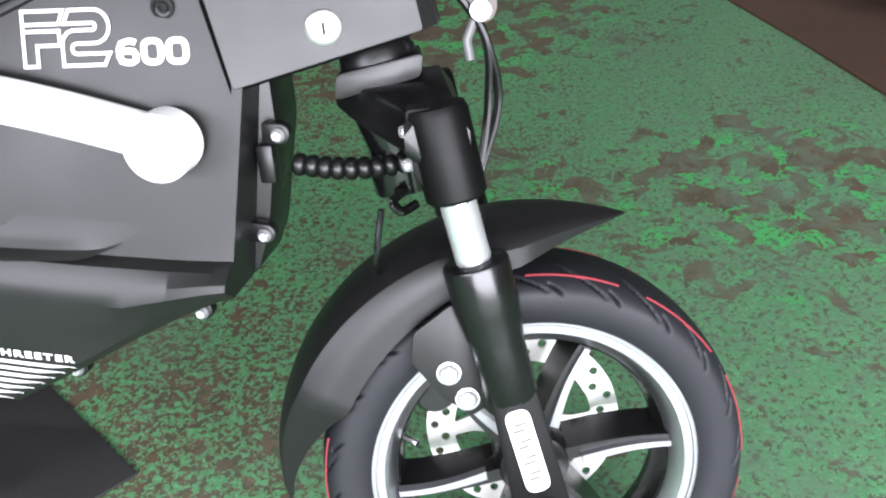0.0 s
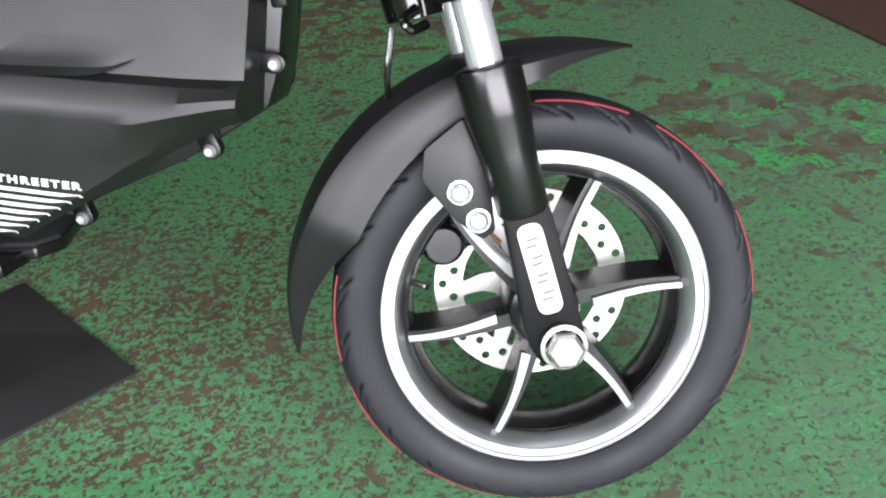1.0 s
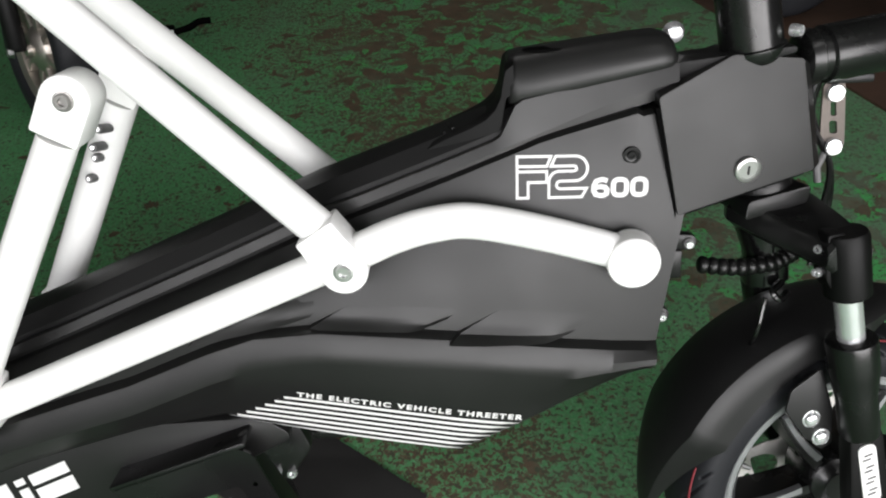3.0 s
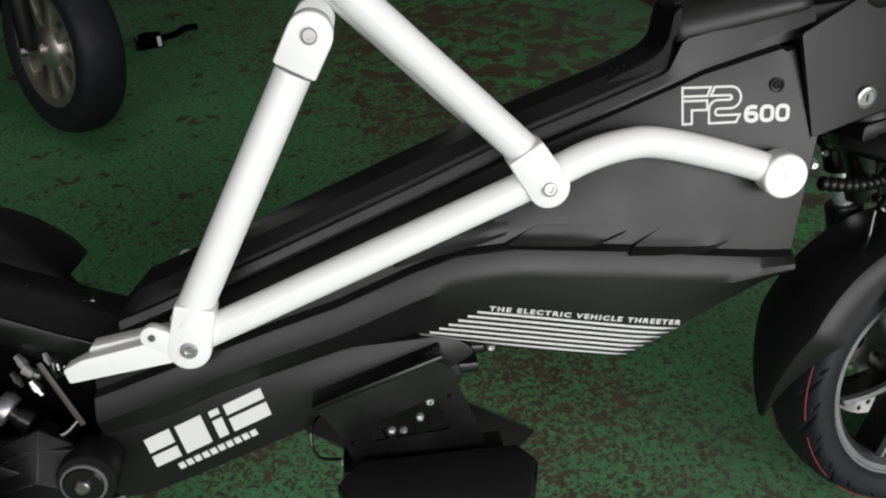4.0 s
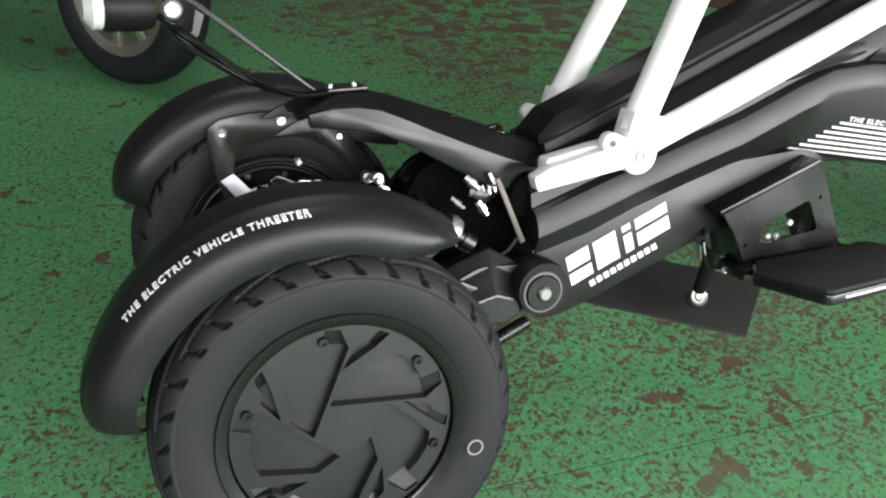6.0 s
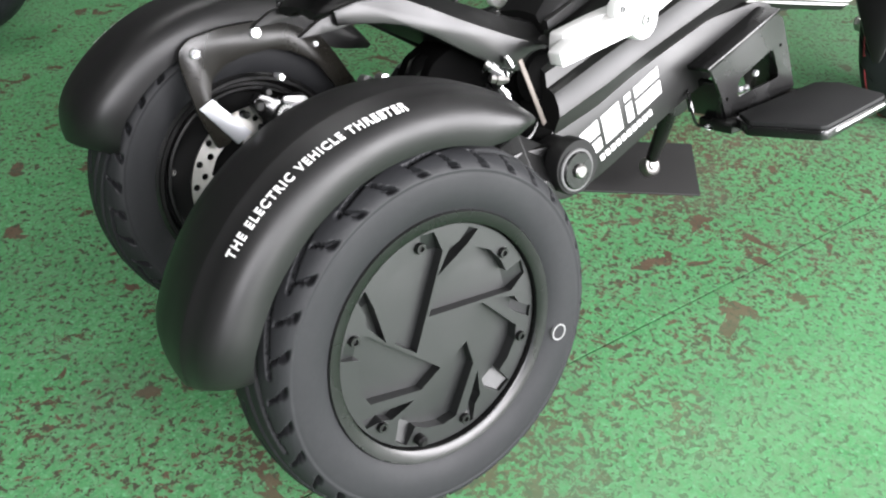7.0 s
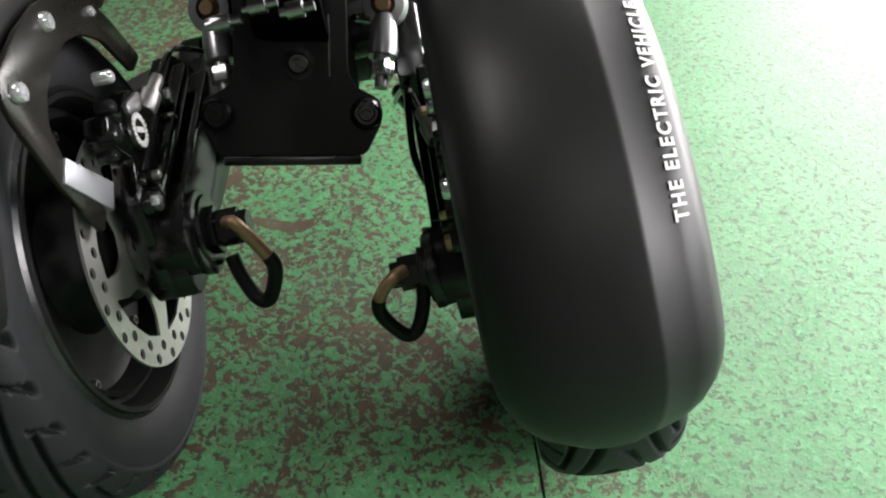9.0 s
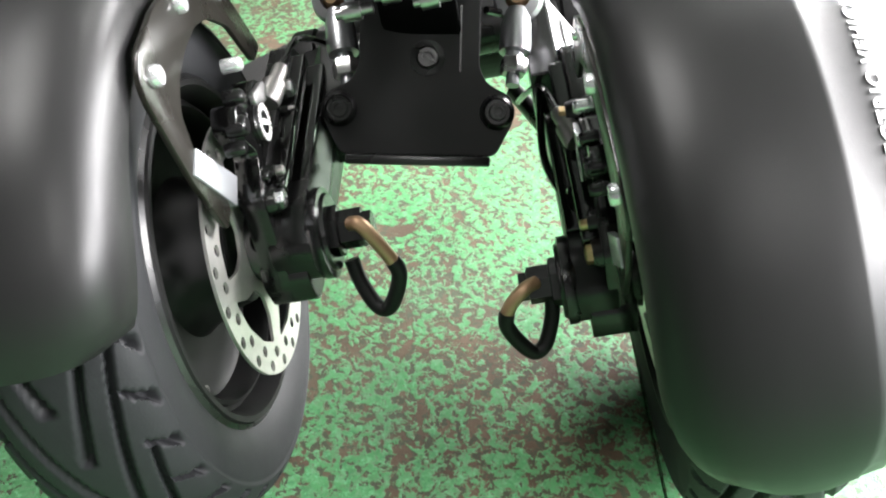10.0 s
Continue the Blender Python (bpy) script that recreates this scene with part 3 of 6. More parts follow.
def frame_side(s):
    flip = MIRROR if s > 0 else Matrix()
    end = "right" if s < 0 else "left"
    rail = part("side_rail", done(tube(RAIL, 0.0173, 24), flip), WHITE, trike, "white enamelled steel tube")
    part("end_cap", done(join(turned((-0.2485, -0.04, 0.507), (-0.2485, -0.07, 0.507), [(0, 0.015), (1, 0.015)], 24), turned((-0.2485, -0.067, 0.507), (-0.2485, -0.096, 0.507), [(0, 0.024), (0.06, 0.0255), (0.93, 0.0255), (1, 0.024)], 40), turned((-0.2485, -0.095, 0.507), (-0.2485, -0.0968, 0.507), [(0, 0.004), (1, 0.003)], 12)), flip), WHITE, rail)
    if s < 0:
        part("rail_tip", done(prism(rounded([(-1.0505, 0.3585), (-1.0464, 0.3421), (-0.925, 0.358), (-0.925, 0.386), (-0.965, 0.3805), (-1.029, 0.3685)], 0.003), -0.12, -0.1, 0.003), flip), WHITE, rail)
        part("tip_block", done(prism(rounded([(-1.0285, 0.352), (-0.925, 0.362), (-0.925, 0.388), (-0.965, 0.3835), (-1.026, 0.3735)], 0.004), -0.1005, -0.078, 0.004), flip), WHITE, rail)
    return rail


def eye_plate(c, d, r, w0, w1, ln):
    """A rounded lug round c that reaches ln towards d."""
    d = Vector((d[0], d[1])).normalized()
    return lug_plate(c, Vector(c) + d * ln, r, r * 0.95, w0, w1)


def lug_plate(c, e, r, r1, w0, w1):
    """A rounded lug round c whose shank ends at e."""
    c, e = Vector(c), Vector(e)
    d = (e - c).normalized()
    n = Vector((-d.y, d.x))
    a0 = math.atan2(d.y, d.x)
    pts = [e + n * r1]
    for i in range(13):
        a = a0 + math.pi / 2 + math.pi * i / 12
        pts.append(c + Vector((math.cos(a), math.sin(a))) * r)
    pts.append(e - n * r1)
    return prism([tuple(p) for p in pts], w0, w1, 0.003)


def washer_bolt(r=0.0085):
    return join(revolve([(r * 1.12, 0.0), (r * 1.12, -0.0012), (r * 0.9, -0.0014)], 24), cap_bolt(r * 0.9, 0.0045))


def stay(s):
    flip = MIRROR if s > 0 else Matrix()
    a, c = Vector((-0.5315, -0.1, 0.546)), Vector((-0.862, -0.068, 0.872))
    b_ = Vector((-0.522, -0.1, 0.522))
    d = (c - a).normalized()
    if s > 0:
        flip = Matrix.Translation((-0.012, -0.016, -0.012)) @ MIRROR
    ob = part("seat_stay", done(tube([a, a + d * 0.1, a + d * 0.3, c], 0.0185, 24), flip), WHITE, trike, "white enamelled steel tube")
    e = a + d * 0.022
    part("lug", done(lug_plate((b_.x, b_.z), (e.x, e.z), 0.023, 0.0212, -0.12, -0.0805), flip), WHITE, ob)
    part("pivot_bolt", done(washer_bolt(), flip @ pose(b_.x, -0.12, b_.z)), STEEL, ob, "steel socket bolt")
    return ob


def strut(s):
    flip = MIRROR if s > 0 else Matrix()
    a, c = Vector((-0.931, -0.108, 0.368)), Vector((-0.759, -0.08, 0.6865))
    b_, t_ = Vector((-0.916, -0.11, 0.371)), Vector((-0.757, -0.098, 0.69))
    d = (c - a).normalized()
    if s > 0:
        flip = Matrix.Translation((0, -0.01, 0)) @ MIRROR
        for z, ln in ((0.622, 0.046), (0.602, 0.046), (0.589, 0.032), (0.565, 0.032)):
            q = a + d * ((z - a.z) / d.z)
            base = Vector((q.x + 0.004, -q.y - 0.01, q.z))
            pin = part("strut_pin", turned(base, base + Vector((0, -ln, ln * 0.2)), [(0, 0.0052), (0.93, 0.0052), (1, 0.0042)], 14), GREYP, trike, "dull grey threaded pin in the white strut")
            part("pin_end", turned(base + Vector((0, -ln, ln * 0.2)), base + Vector((0, -ln - 0.002, ln * 0.2 + 0.0004)), [(0, 0.0026), (1, 0.002)], 10), STEEL, pin, "bright pin end")
    ob = part("seat_strut", done(tube([a + d * 0.03, a + d * 0.15, c - d * 0.04], 0.0195, 20), flip), WHITE, trike, "white enamelled steel strut")
    e, f = a + d * 0.058, c - d * 0.036
    part("lower_lug", done(lug_plate((b_.x, b_.z), (e.x, e.z), 0.0235, 0.0215, -0.123, -0.088), flip), WHITE, ob)
    part("upper_lug", done(lug_plate((t_.x, t_.z), (f.x, f.z), 0.0235, 0.023, -0.1, -0.058), flip), WHITE, ob)
    part("ear", done(eye_plate((-0.9525, 0.389), (1, -0.5), 0.0125, -0.122, -0.108, 0.03), flip), WHITE, ob)
    part("ear_bolt", done(cap_bolt(0.004, 0.002), flip @ pose(-0.9525, -0.122, 0.389)), GREYP, ob, "small grey bolt")
    part("pivot_bolt", done(washer_bolt(), flip @ pose(b_.x, -0.123, b_.z)), STEEL, ob, "steel socket bolt")
    part("pivot_bolt", done(washer_bolt(), flip @ pose(t_.x, -0.1, t_.z)), BOLT, ob, "steel socket bolt")
    return ob


for side in (-1, 1):
    frame_side(side)
    stay(side)
    strut(side)


# ---- wheels ----
def tyre_mesh(rad, rim, half, cut, around=300, across=40, depth=0.0035):
    """A tyre about the y axis: cut(angle, s) is 1 in a groove; s runs from -1 to 1 over the tread and walls."""
    rows = []
    for i in range(around):
        a = 2 * math.pi * i / around
        row = []
        for j in range(across + 1):
            s = -1 + 2 * j / across
            ph = s * 2.25
            y = half * math.copysign(abs(math.sin(min(abs(ph), 2.25))) ** 0.85, ph)
            if abs(ph) > math.pi / 2:
                y = half * math.copysign(abs(math.sin(ph)) ** 0.7, ph)
            h = (rad - rim)
            r = rim + h * 0.5 + h * 0.5 * math.copysign(abs(math.cos(ph)) ** 0.75, math.cos(ph)) if abs(ph) < math.pi / 2 else rim + h * 0.5 - h * 0.5 * abs(math.cos(ph)) ** 0.9 / 0.66
            k = depth * cut(a, s)
            r -= k * math.cos(ph)
            y -= k * math.sin(ph)
            row.append(Vector((r * math.cos(a), y, r * math.sin(a))))
        rows.append(row)
    rows.append(rows[0])
    bm = bmesh.new()
    vs = [[bm.verts.new(p) for p in row] for row in rows[:-1]]
    n = len(vs)
    for i in range(n):
        a, c = vs[i], vs[(i + 1) % n]
        for j in range(across):
            bm.faces.new((a[j], a[j + 1], c[j + 1], c[j]))
    return bm


def saw(x):
    return x - math.floor(x)


def front_cut(a, s):
    """Curved slits that lean back from the crown to the shoulder."""
    t = abs(s)
    ph = saw((a + t * 0.55 * (1 if s > 0 else 1)) * 22 / (2 * math.pi) + (0.5 if s > 0 else 0.0))
    ph2 = saw((a + t * 0.4) * 22 / (2 * math.pi) + (0.0 if s > 0 else 0.5))
    return 1.5 * max(notch(ph, 0.3, 0.05) * notch(t, 0.38, 0.22), notch(ph2, 0.3, 0.045) * notch(t, 0.54, 0.1))


def notch(ph, c, w):
    return max(0.0, 1 - (abs(ph - c) / w) ** 2.4)


def rear_cut(a, s):
    """Shoulder blocks parted by grooves that open into a notch at the side, long slanted grooves on the crown."""
    t = abs(s)
    side = 0.5 if s > 0 else 0.0
    ph = saw((a + (t - 0.5) * 0.3) * 32 / (2 * math.pi) + side)
    u = saw(a * 15 / (2 * math.pi) + side)
    sweep = max(notch(t, 0.02 + 0.17 * (u + k), 0.028) for k in (0, 1))
    wide = 0.045 + 0.09 * min(1.0, max(0.0, (t - 0.42) / 0.1))
    groove = min(1.0, 1.8 * notch(ph, 0.3, wide)) * min(1.0, 1.8 * notch(t, 0.44, 0.13))
    step = 0.22 * min(1.0, max(0.0, (t - 0.6) / 0.02))
    return max(1.5 * groove, 1.2 * sweep, step)


def rim_ring(profile, n=72):
    return revolve(profile, n, closed=True)


STEER = Matrix.Translation((0.0023, 0.003, 0.186)) @ Matrix.Rotation(radians(9.8), 4, "Z") @ Matrix.Rotation(radians(-3.0), 4, "X")
front_wheel = part("front_wheel", rim_ring([(0.1195, -0.0225), (0.1205, -0.0235), (0.1165, -0.012), (0.114, 0.0), (0.1165, 0.012), (0.1205, 0.0235), (0.1445, 0.033), (0.14, 0.028), (0.138, 0.0), (0.14, -0.028), (0.126, -0.0225)]), SEMI, trike, "black alloy wheel with machined silver rim", m=STEER)
for sgn in (-1, 1):
    part("rim_face", rim_ring([(0.1315, sgn * 0.0362), (0.1318, sgn * 0.0372), (0.1385, sgn * 0.0376), (0.1389, sgn * 0.0364), (0.1396, sgn * 0.0364), (0.14, sgn * 0.0382), (0.1455, sgn * 0.0388), (0.147, sgn * 0.037), (0.146, sgn * 0.0315), (0.132, sgn * 0.031)], 96), SILVER, front_wheel, "machined silver rim face")
    part("rim_step", rim_ring([(0.1314, sgn * 0.0368), (0.1295, sgn * 0.0352), (0.1222, sgn * 0.0262), (0.1212, sgn * 0.024), (0.1225, sgn * 0.0225), (0.1312, sgn * 0.031)], 96), POLISH, front_wheel, "polished inner rim step")
part("tyre", tyre_mesh(0.187, 0.143, 0.05, front_cut, 880, 60), SLICK, front_wheel, "black tubeless tyre with red pinstripe", smooth=75)


def spoke(face):
    """One cast spoke towards +x; face: only its machined strip."""
    rows = []
    for i in range(9):
        t = i / 8
        r = (0.043 if face else 0.022) + (0.1215 - (0.043 if face else 0.022)) * t
        bend = 0.0045 * math.sin(t * math.pi * 0.85) - 0.001
        if face:
            w = 0.0052 + 0.003 * (1 - t) ** 2
            y0, y1 = -0.0325 - 0.002 * t, -0.026
            lo, hi, lo1, hi1 = bend - w / 2, bend + w / 2, bend - w * 0.7, bend + w * 0.7
        else:
            y0, y1 = -0.0268 - 0.002 * t, 0.014
            lo, hi = bend - 0.002, bend + 0.0105 - 0.004 * t
            lo1, hi1 = lo - 0.003, hi + 0.003
        rows.append([Vector((r, y0, lo)), Vector((r, y0, hi)), Vector((r, y1, hi1)), Vector((r, y1, lo1))])
    bm = grid(rows, closed=True)
    bm.verts.ensure_lookup_table()
    bm.faces.new(bm.verts[0:4])
    bm.faces.new(bm.verts[len(bm.verts) - 4:])
    return bm


for k in range(6):
    turn = Matrix.Rotation(-radians(5.5 + 60 * k), 4, "Y")
    part("spoke", spoke(False), SEMI, front_wheel, "black cast spoke", m=turn)
    part("spoke_face", spoke(True), SILVER, front_wheel, "machined silver spoke edge", m=turn)
part("hub", revolve([(0, -0.04), (0.018, -0.04), (0.02, -0.036), (0.03, -0.03), (0.034, -0.02), (0.034, 0.022), (0.022, 0.04), (0, 0.04)], 36), SEMI, front_wheel, "black wheel hub")


def disc_mesh(R, r_in, r_hub, y, arms=5, holes=30):
    n = 90
    slots = []
    for k in range(arms):
        a0 = 2 * math.pi * k / arms
        span = 2 * math.pi / arms
        lo, hi = r_hub + 0.004, r_in - 0.001
        loop = [(hi, a0 + span * 0.08), (hi, a0 + span * 0.33), (hi, a0 + span * 0.62), (hi, a0 + span * 0.9), (lo + (hi - lo) * 0.5, a0 + span * 0.74), (lo, a0 + span * 0.56), (lo, a0 + span * 0.2), (lo + (hi - lo) * 0.4, a0 + span * 0.06)]
        slots.append(rounded([(r * math.cos(a), r * math.sin(a)) for r, a in loop], 0.004, 3))
    dots = []
    for k in range(holes):
        a = 2 * math.pi * (k + 0.5) / holes
        rr = (r_in + R) / 2 + (0.0048 if k % 2 else -0.0048)
        dots.append(circle(0.0042, 10, rr * math.cos(a), rr * math.sin(a)))
    return holed(circle(R, n), slots + dots + [circle(r_hub * 0.5, 16)], y, y + 0.0022)


part("brake_disc", disc_mesh(0.093, 0.068, 0.03, 0.045, 6, 36), DISC, front_wheel, "drilled steel brake disc")

# red line round the front tyre, in broken lengths
for k in range(11):
    a0 = 2 * math.pi * k / 11
    for yy in (-0.0355, 0.0355):
        pts = [(0.1826 * math.cos(a0 + 0.43 * j / 8), yy, 0.1826 * math.sin(a0 + 0.43 * j / 8)) for j in range(9)]
        part("red_line", tube(pts, 0.0013, 6), RED, front_wheel, "red pinstripe on the tread")


# ---- front fork ----
def fork_crown():
    """A crown that is deep at the steering axis and slim at the two clamps."""
    rows = []
    for y in (-0.104, -0.1, -0.085, -0.06, -0.03, 0.0, 0.03, 0.06, 0.085, 0.1, 0.104):
        k = max(0.0, 1 - (abs(y) / 0.085) ** 1.4)
        x0, x1 = -0.086 - 0.052 * k, -0.041 - 0.006 * k
        z0, z1 = 0.295 + 0.01 * k, 0.332 + 0.016 * k
        e = 0.008 if abs(y) < 0.102 else 0.014
        rows.append([Vector(p) for p in ((x0 + e, y, z1), (x1 - e, y, z1 + 0.004), (x1, y, z1 - e), (x1, y, z0 + e), (x1 - e, y, z0), (x0 + e * 1.4, y, z0 + 0.012 * k), (x0, y, z0 + 0.014 * k + e), (x0, y, z1 - e))])
    bm = grid(rows, closed=True)
    bm.verts.ensure_lookup_table()
    bm.faces.new(bm.verts[0:8])
    bm.faces.new(bm.verts[len(bm.verts) - 8:])
    return bm


fork = part("fork_crown", fork_crown(), CASE, trike, "gloss black fork crown", m=STEER, smooth=40)
part("crown_plate", prism(rounded([(-0.136, 0.336), (-0.07, 0.348), (-0.067, 0.366), (-0.133, 0.355)], 0.005), -0.036, 0.036, 0.004), CAST, fork, "grey cast headset clamp")
part("steering_stem", turned((-0.1, 0, 0.34), (-0.128, 0, 0.62), [(0, 0.024), (1, 0.024)], 28), SEMI, fork, "black steering column")
for sgn in (-1, 1):
    v = 0.09 * sgn
    leg = part("fork_leg", turned((-0.0435, v, 0.22), (-0.0215, v, 0.105), [(0, 0.0215), (0.012, 0.0245), (0.03, 0.0252), (0.3, 0.0252), (0.34, 0.0246), (0.6, 0.0208), (0.97, 0.0204), (1, 0.018)], 36), SEMI, fork, "gloss black fork lower")
    part("dropout", prism(rounded([(-0.0395, 0.112), (-0.0045, 0.119), (0.0215, 0.0), (0.013, -0.021), (-0.013, -0.023), (-0.0255, -0.002)], 0.012), v - 0.011, v + 0.011, 0.004), BLACK, leg)
    part("stanchion", turned((-0.042, v, 0.21), (-0.056, v, 0.285), [(0, 0.0135), (1, 0.0135)], 28), CHROME, leg, "chromed fork stanchion")
    part("clamp", turned((-0.0525, v, 0.268), (-0.063, v, 0.335), [(0, 0.0205), (0.04, 0.0226), (0.92, 0.0226), (1, 0.0205)], 32), BLACK, leg, "gloss black fork clamp")
    badge = rounded([(-0.031, 0.097), (-0.0115, 0.101), (0.0047, 0.027), (-0.0148, 0.023)], 0.0095, 6)
    plate = part("badge", prism(badge, v + sgn * 0.0112, v + sgn * 0.0135, 0.0006), WHITE, leg, "white oval badge plate with grey marks")
    for k in range(4):
        c = Vector((-0.0185 + 0.0036 * k, 0.0835 - 0.0145 * k))
        for du in (-0.0032, 0.0026):
            bx, bz = c.x - du * 0.21, c.y - du
            part("mark", prism([(bx - 0.0052, bz + 0.0002), (bx - 0.0048, bz - 0.002), (bx + 0.0044, bz + 0.0004), (bx + 0.004, bz + 0.0026)], v + sgn * 0.0134, v + sgn * 0.0141), GREYP, plate, "grey bar")
    nut = done(join(revolve([(0.0, -0.029), (0.0125, -0.029), (0.0155, -0.0265), (0.0155, -0.0175)], 6), revolve([(0.0155, -0.0185), (0.0188, -0.018), (0.0188, -0.0135), (0.0165, -0.011)], 32), revolve([(0, -0.0292), (0.006, -0.0292), (0.0064, -0.0288)], 20)), Matrix.Translation((0.002, v, -0.003)) @ (MIRROR if sgn > 0 else Matrix()))
    part("axle_nut", nut, ZINC, leg, "zinc plated flanged axle nut", smooth=25)


# front mudguard
def front_guard():
    rows = []
    N = 40
    for i in range(N + 1):
        t = i / N
        a = radians(67.5 + (187 - 67.5) * t)
        w = 0.06 * min(1, 0.02 + (t / 0.2) ** 0.75) * min(1, 0.1 + 3.0 * (1 - t))
        skirt = 0.041 * math.sin(min(1, t * 1.5) * math.pi / 2) * min(1, 0.03 + 3.2 * (1 - t))
        R = 0.229 - 0.004 * t + 0.003 * math.sin(t * math.pi) + 0.007 * max(0.0, 1 - t / 0.3) ** 2
        row = []
        for s in range(-8, 9):
            u = s / 8
            y = w * math.copysign(min(1, abs(u) * 1.45), u)
            r = R - 0.2 * w * (min(1, abs(u) * 1.45)) ** 2.4 - (skirt * (abs(u) - 0.69) / 0.31 if abs(u) > 0.69 else 0)
            row.append(Vector((r * math.cos(a), y, r * math.sin(a))))
        rows.append(row)
    return thick(grid(rows), 0.0028)


fguard = part("front_mudguard", front_guard(), GUARD, trike, "matte black plastic front mudguard", m=STEER)
BRK = rounded([(-0.094, 0.158), (-0.062, 0.18), (-0.045, 0.13), (-0.043, 0.088), (-0.054, 0.082), (-0.076, 0.102), (-0.098, 0.134)], 0.004)
for sgn in (-1, 1):
    part("stay_plate", prism(BRK, sgn * 0.072, sgn * 0.0755, 0.0008), GUARD, fguard, "black mudguard stay")
    for c in ((-0.069, 0.122), (-0.056, 0.098)):
        part("bolt", done(dome_bolt(0.0085, 0.006), pose(c[0], -0.0755, c[1]) if sgn < 0 else MIRROR @ pose(c[0], -0.0755, c[1])), CHROME, fguard, "domed chrome bolt")

# ---- rear wheels ----
REAR = ((-1, (-1.32, -0.172, 0.15)), (1, (-1.31, 0.186, 0.225)))
SWING = {-1: 0.0, 1: 15.0}


HUB_R = 0.1165
HUB_Y = -0.0385


def polar(base, pairs):
    return [(HUB_R * r * math.cos(radians(base + d)), HUB_R * r * math.sin(radians(base + d))) for r, d in pairs]


def pocket_outline(k):
    """One of five swirling pockets in the cover: a long straight wall and an arc along the rim."""
    return polar(23 + 72 * k, ((0.27, 91), (0.77, -12), (0.95, -7), (0.97, 1), (0.8, 3), (0.82, 12), (0.83, 24), (0.81, 34), (0.47, 68)))


def notch_outline(k):
    """The small three-sided pocket beside it."""
    return polar(23 + 72 * k, ((0.8, 43), (0.95, 38), (0.96, 44), (0.83, 49), (0.79, 55), (0.565, 65.5)))


def hub_cover():
    """The front of the turbine cover with its pockets cut through."""
    return holed(circle(HUB_R * 0.985, 72), [pocket_outline(k) for k in range(5)] + [notch_outline(k) for k in range(5)], HUB_Y, HUB_Y + 0.016)


def pocket_floor(outline, depth):
    bm = bmesh.new()
    vs = [bm.verts.new((x * 1.002, HUB_Y + d, z * 1.002)) for (x, z), d in zip(outline, depth)]
    top = [bm.verts.new((v.co.x, HUB_Y + 0.0155, v.co.z)) for v in vs]
    bmesh.ops.triangle_fill(bm, use_beauty=True, edges=[bm.edges.new((vs[a], vs[a - 1])) for a in range(len(vs))])
    for a in range(len(vs)):
        bm.faces.new((vs[a], vs[a - 1], top[a - 1], top[a]))
    return bm


for sgn, c in REAR:
    m = Matrix.Translation(c) @ Matrix.Rotation(radians(SWING[sgn]), 4, "Y") @ (Matrix() if sgn < 0 else Matrix.Rotation(math.pi, 4, "Z"))
    out = 0.0 if sgn < 0 else 0.025
    m = Matrix.Translation((0, out, 0) if sgn > 0 else (0.009, -0.009, 0)) @ m
    wheel = part("rear_wheel", rim_ring([(0.1165, -0.03), (0.1165, -0.044), (0.119, -0.046), (0.1285, -0.0475), (0.1315, -0.043), (0.127, -0.03), (0.122, 0.0), (0.126, 0.04), (0.131, 0.045), (0.127, 0.048), (0.122, 0.045), (0.112, 0.01), (0.112, -0.02)]), SEMI, trike, "black rear wheel with a flat turbine cover", m=m)
    part("tyre", tyre_mesh(0.19, 0.1275, 0.054, rear_cut, 520, 136, 0.0062), RUBBER, wheel, "black block-tread scooter tyre", smooth=75)
    part("hub_cover", hub_cover(), HUBCAP, wheel, "matte black turbine hub cover", smooth=20)
    for k in range(5):
        part("pocket", pocket_floor(pocket_outline(k), (0.011, 0.011, 0.004, 0.004, 0.011, 0.012, 0.012, 0.012, 0.011)), HUBCAP, wheel, "sunk swirl pocket", smooth=12)
        part("notch", pocket_floor(notch_outline(k), (0.013, 0.004, 0.004, 0.013, 0.013, 0.013)), HUBCAP, wheel, "small deep pocket", smooth=12)
    for k in range(6):
        aa = radians(60 * k + 38)
        part("cover_bolt", cap_bolt(0.0056, 0.0045), SEMI, wheel, "black socket bolt", m=pose(0.102 * math.cos(aa), HUB_Y, 0.102 * math.sin(aa)))
    part("valve_cap", revolve([(0, -0.05), (0.0034, -0.05), (0.0045, -0.048), (0.0056, -0.047), (0.006, -0.042), (0.006, -0.036)], 14), MATTE, wheel, "black ribbed valve cap", m=pose(-0.042, 0, -0.097))
    part("size_mark", holed(circle(0.0092, 24, 0.137, -0.047), [circle(0.0076, 20, 0.137, -0.047)], -0.0529, -0.05), GREYM, wheel, "round moulded mark on the sidewall")
    part("inner_barrel", revolve([(0.1275, 0.046), (0.1255, 0.0495), (0.1215, 0.0495), (0.119, 0.044), (0.1165, 0.03), (0.1125, 0.03), (0.1115, 0.036), (0.1085, 0.037), (0.1065, 0.033), (0.105, 0.016), (0.098, 0.013), (0.06, 0.018), (0.046, 0.026 + out * 0.5), (0.04, 0.034 + out), (0.0, 0.034 + out)], 64), MATTE, wheel, "black motor hub with stepped rings")
    for k in range(6):
        part("hub_bolt", cap_bolt(0.0045, 0.004), BOLT, wheel, "dull steel bolt", m=Matrix.Rotation(math.pi, 4, "Z") @ pose(0.099 * math.cos(k * 1.047), -0.0135, 0.099 * math.sin(k * 1.047)))
    part("brake_disc", disc_mesh(0.095, 0.073, 0.034, 0.046 + out * 0.85, 5, 40), DISC, wheel, "drilled steel brake disc")

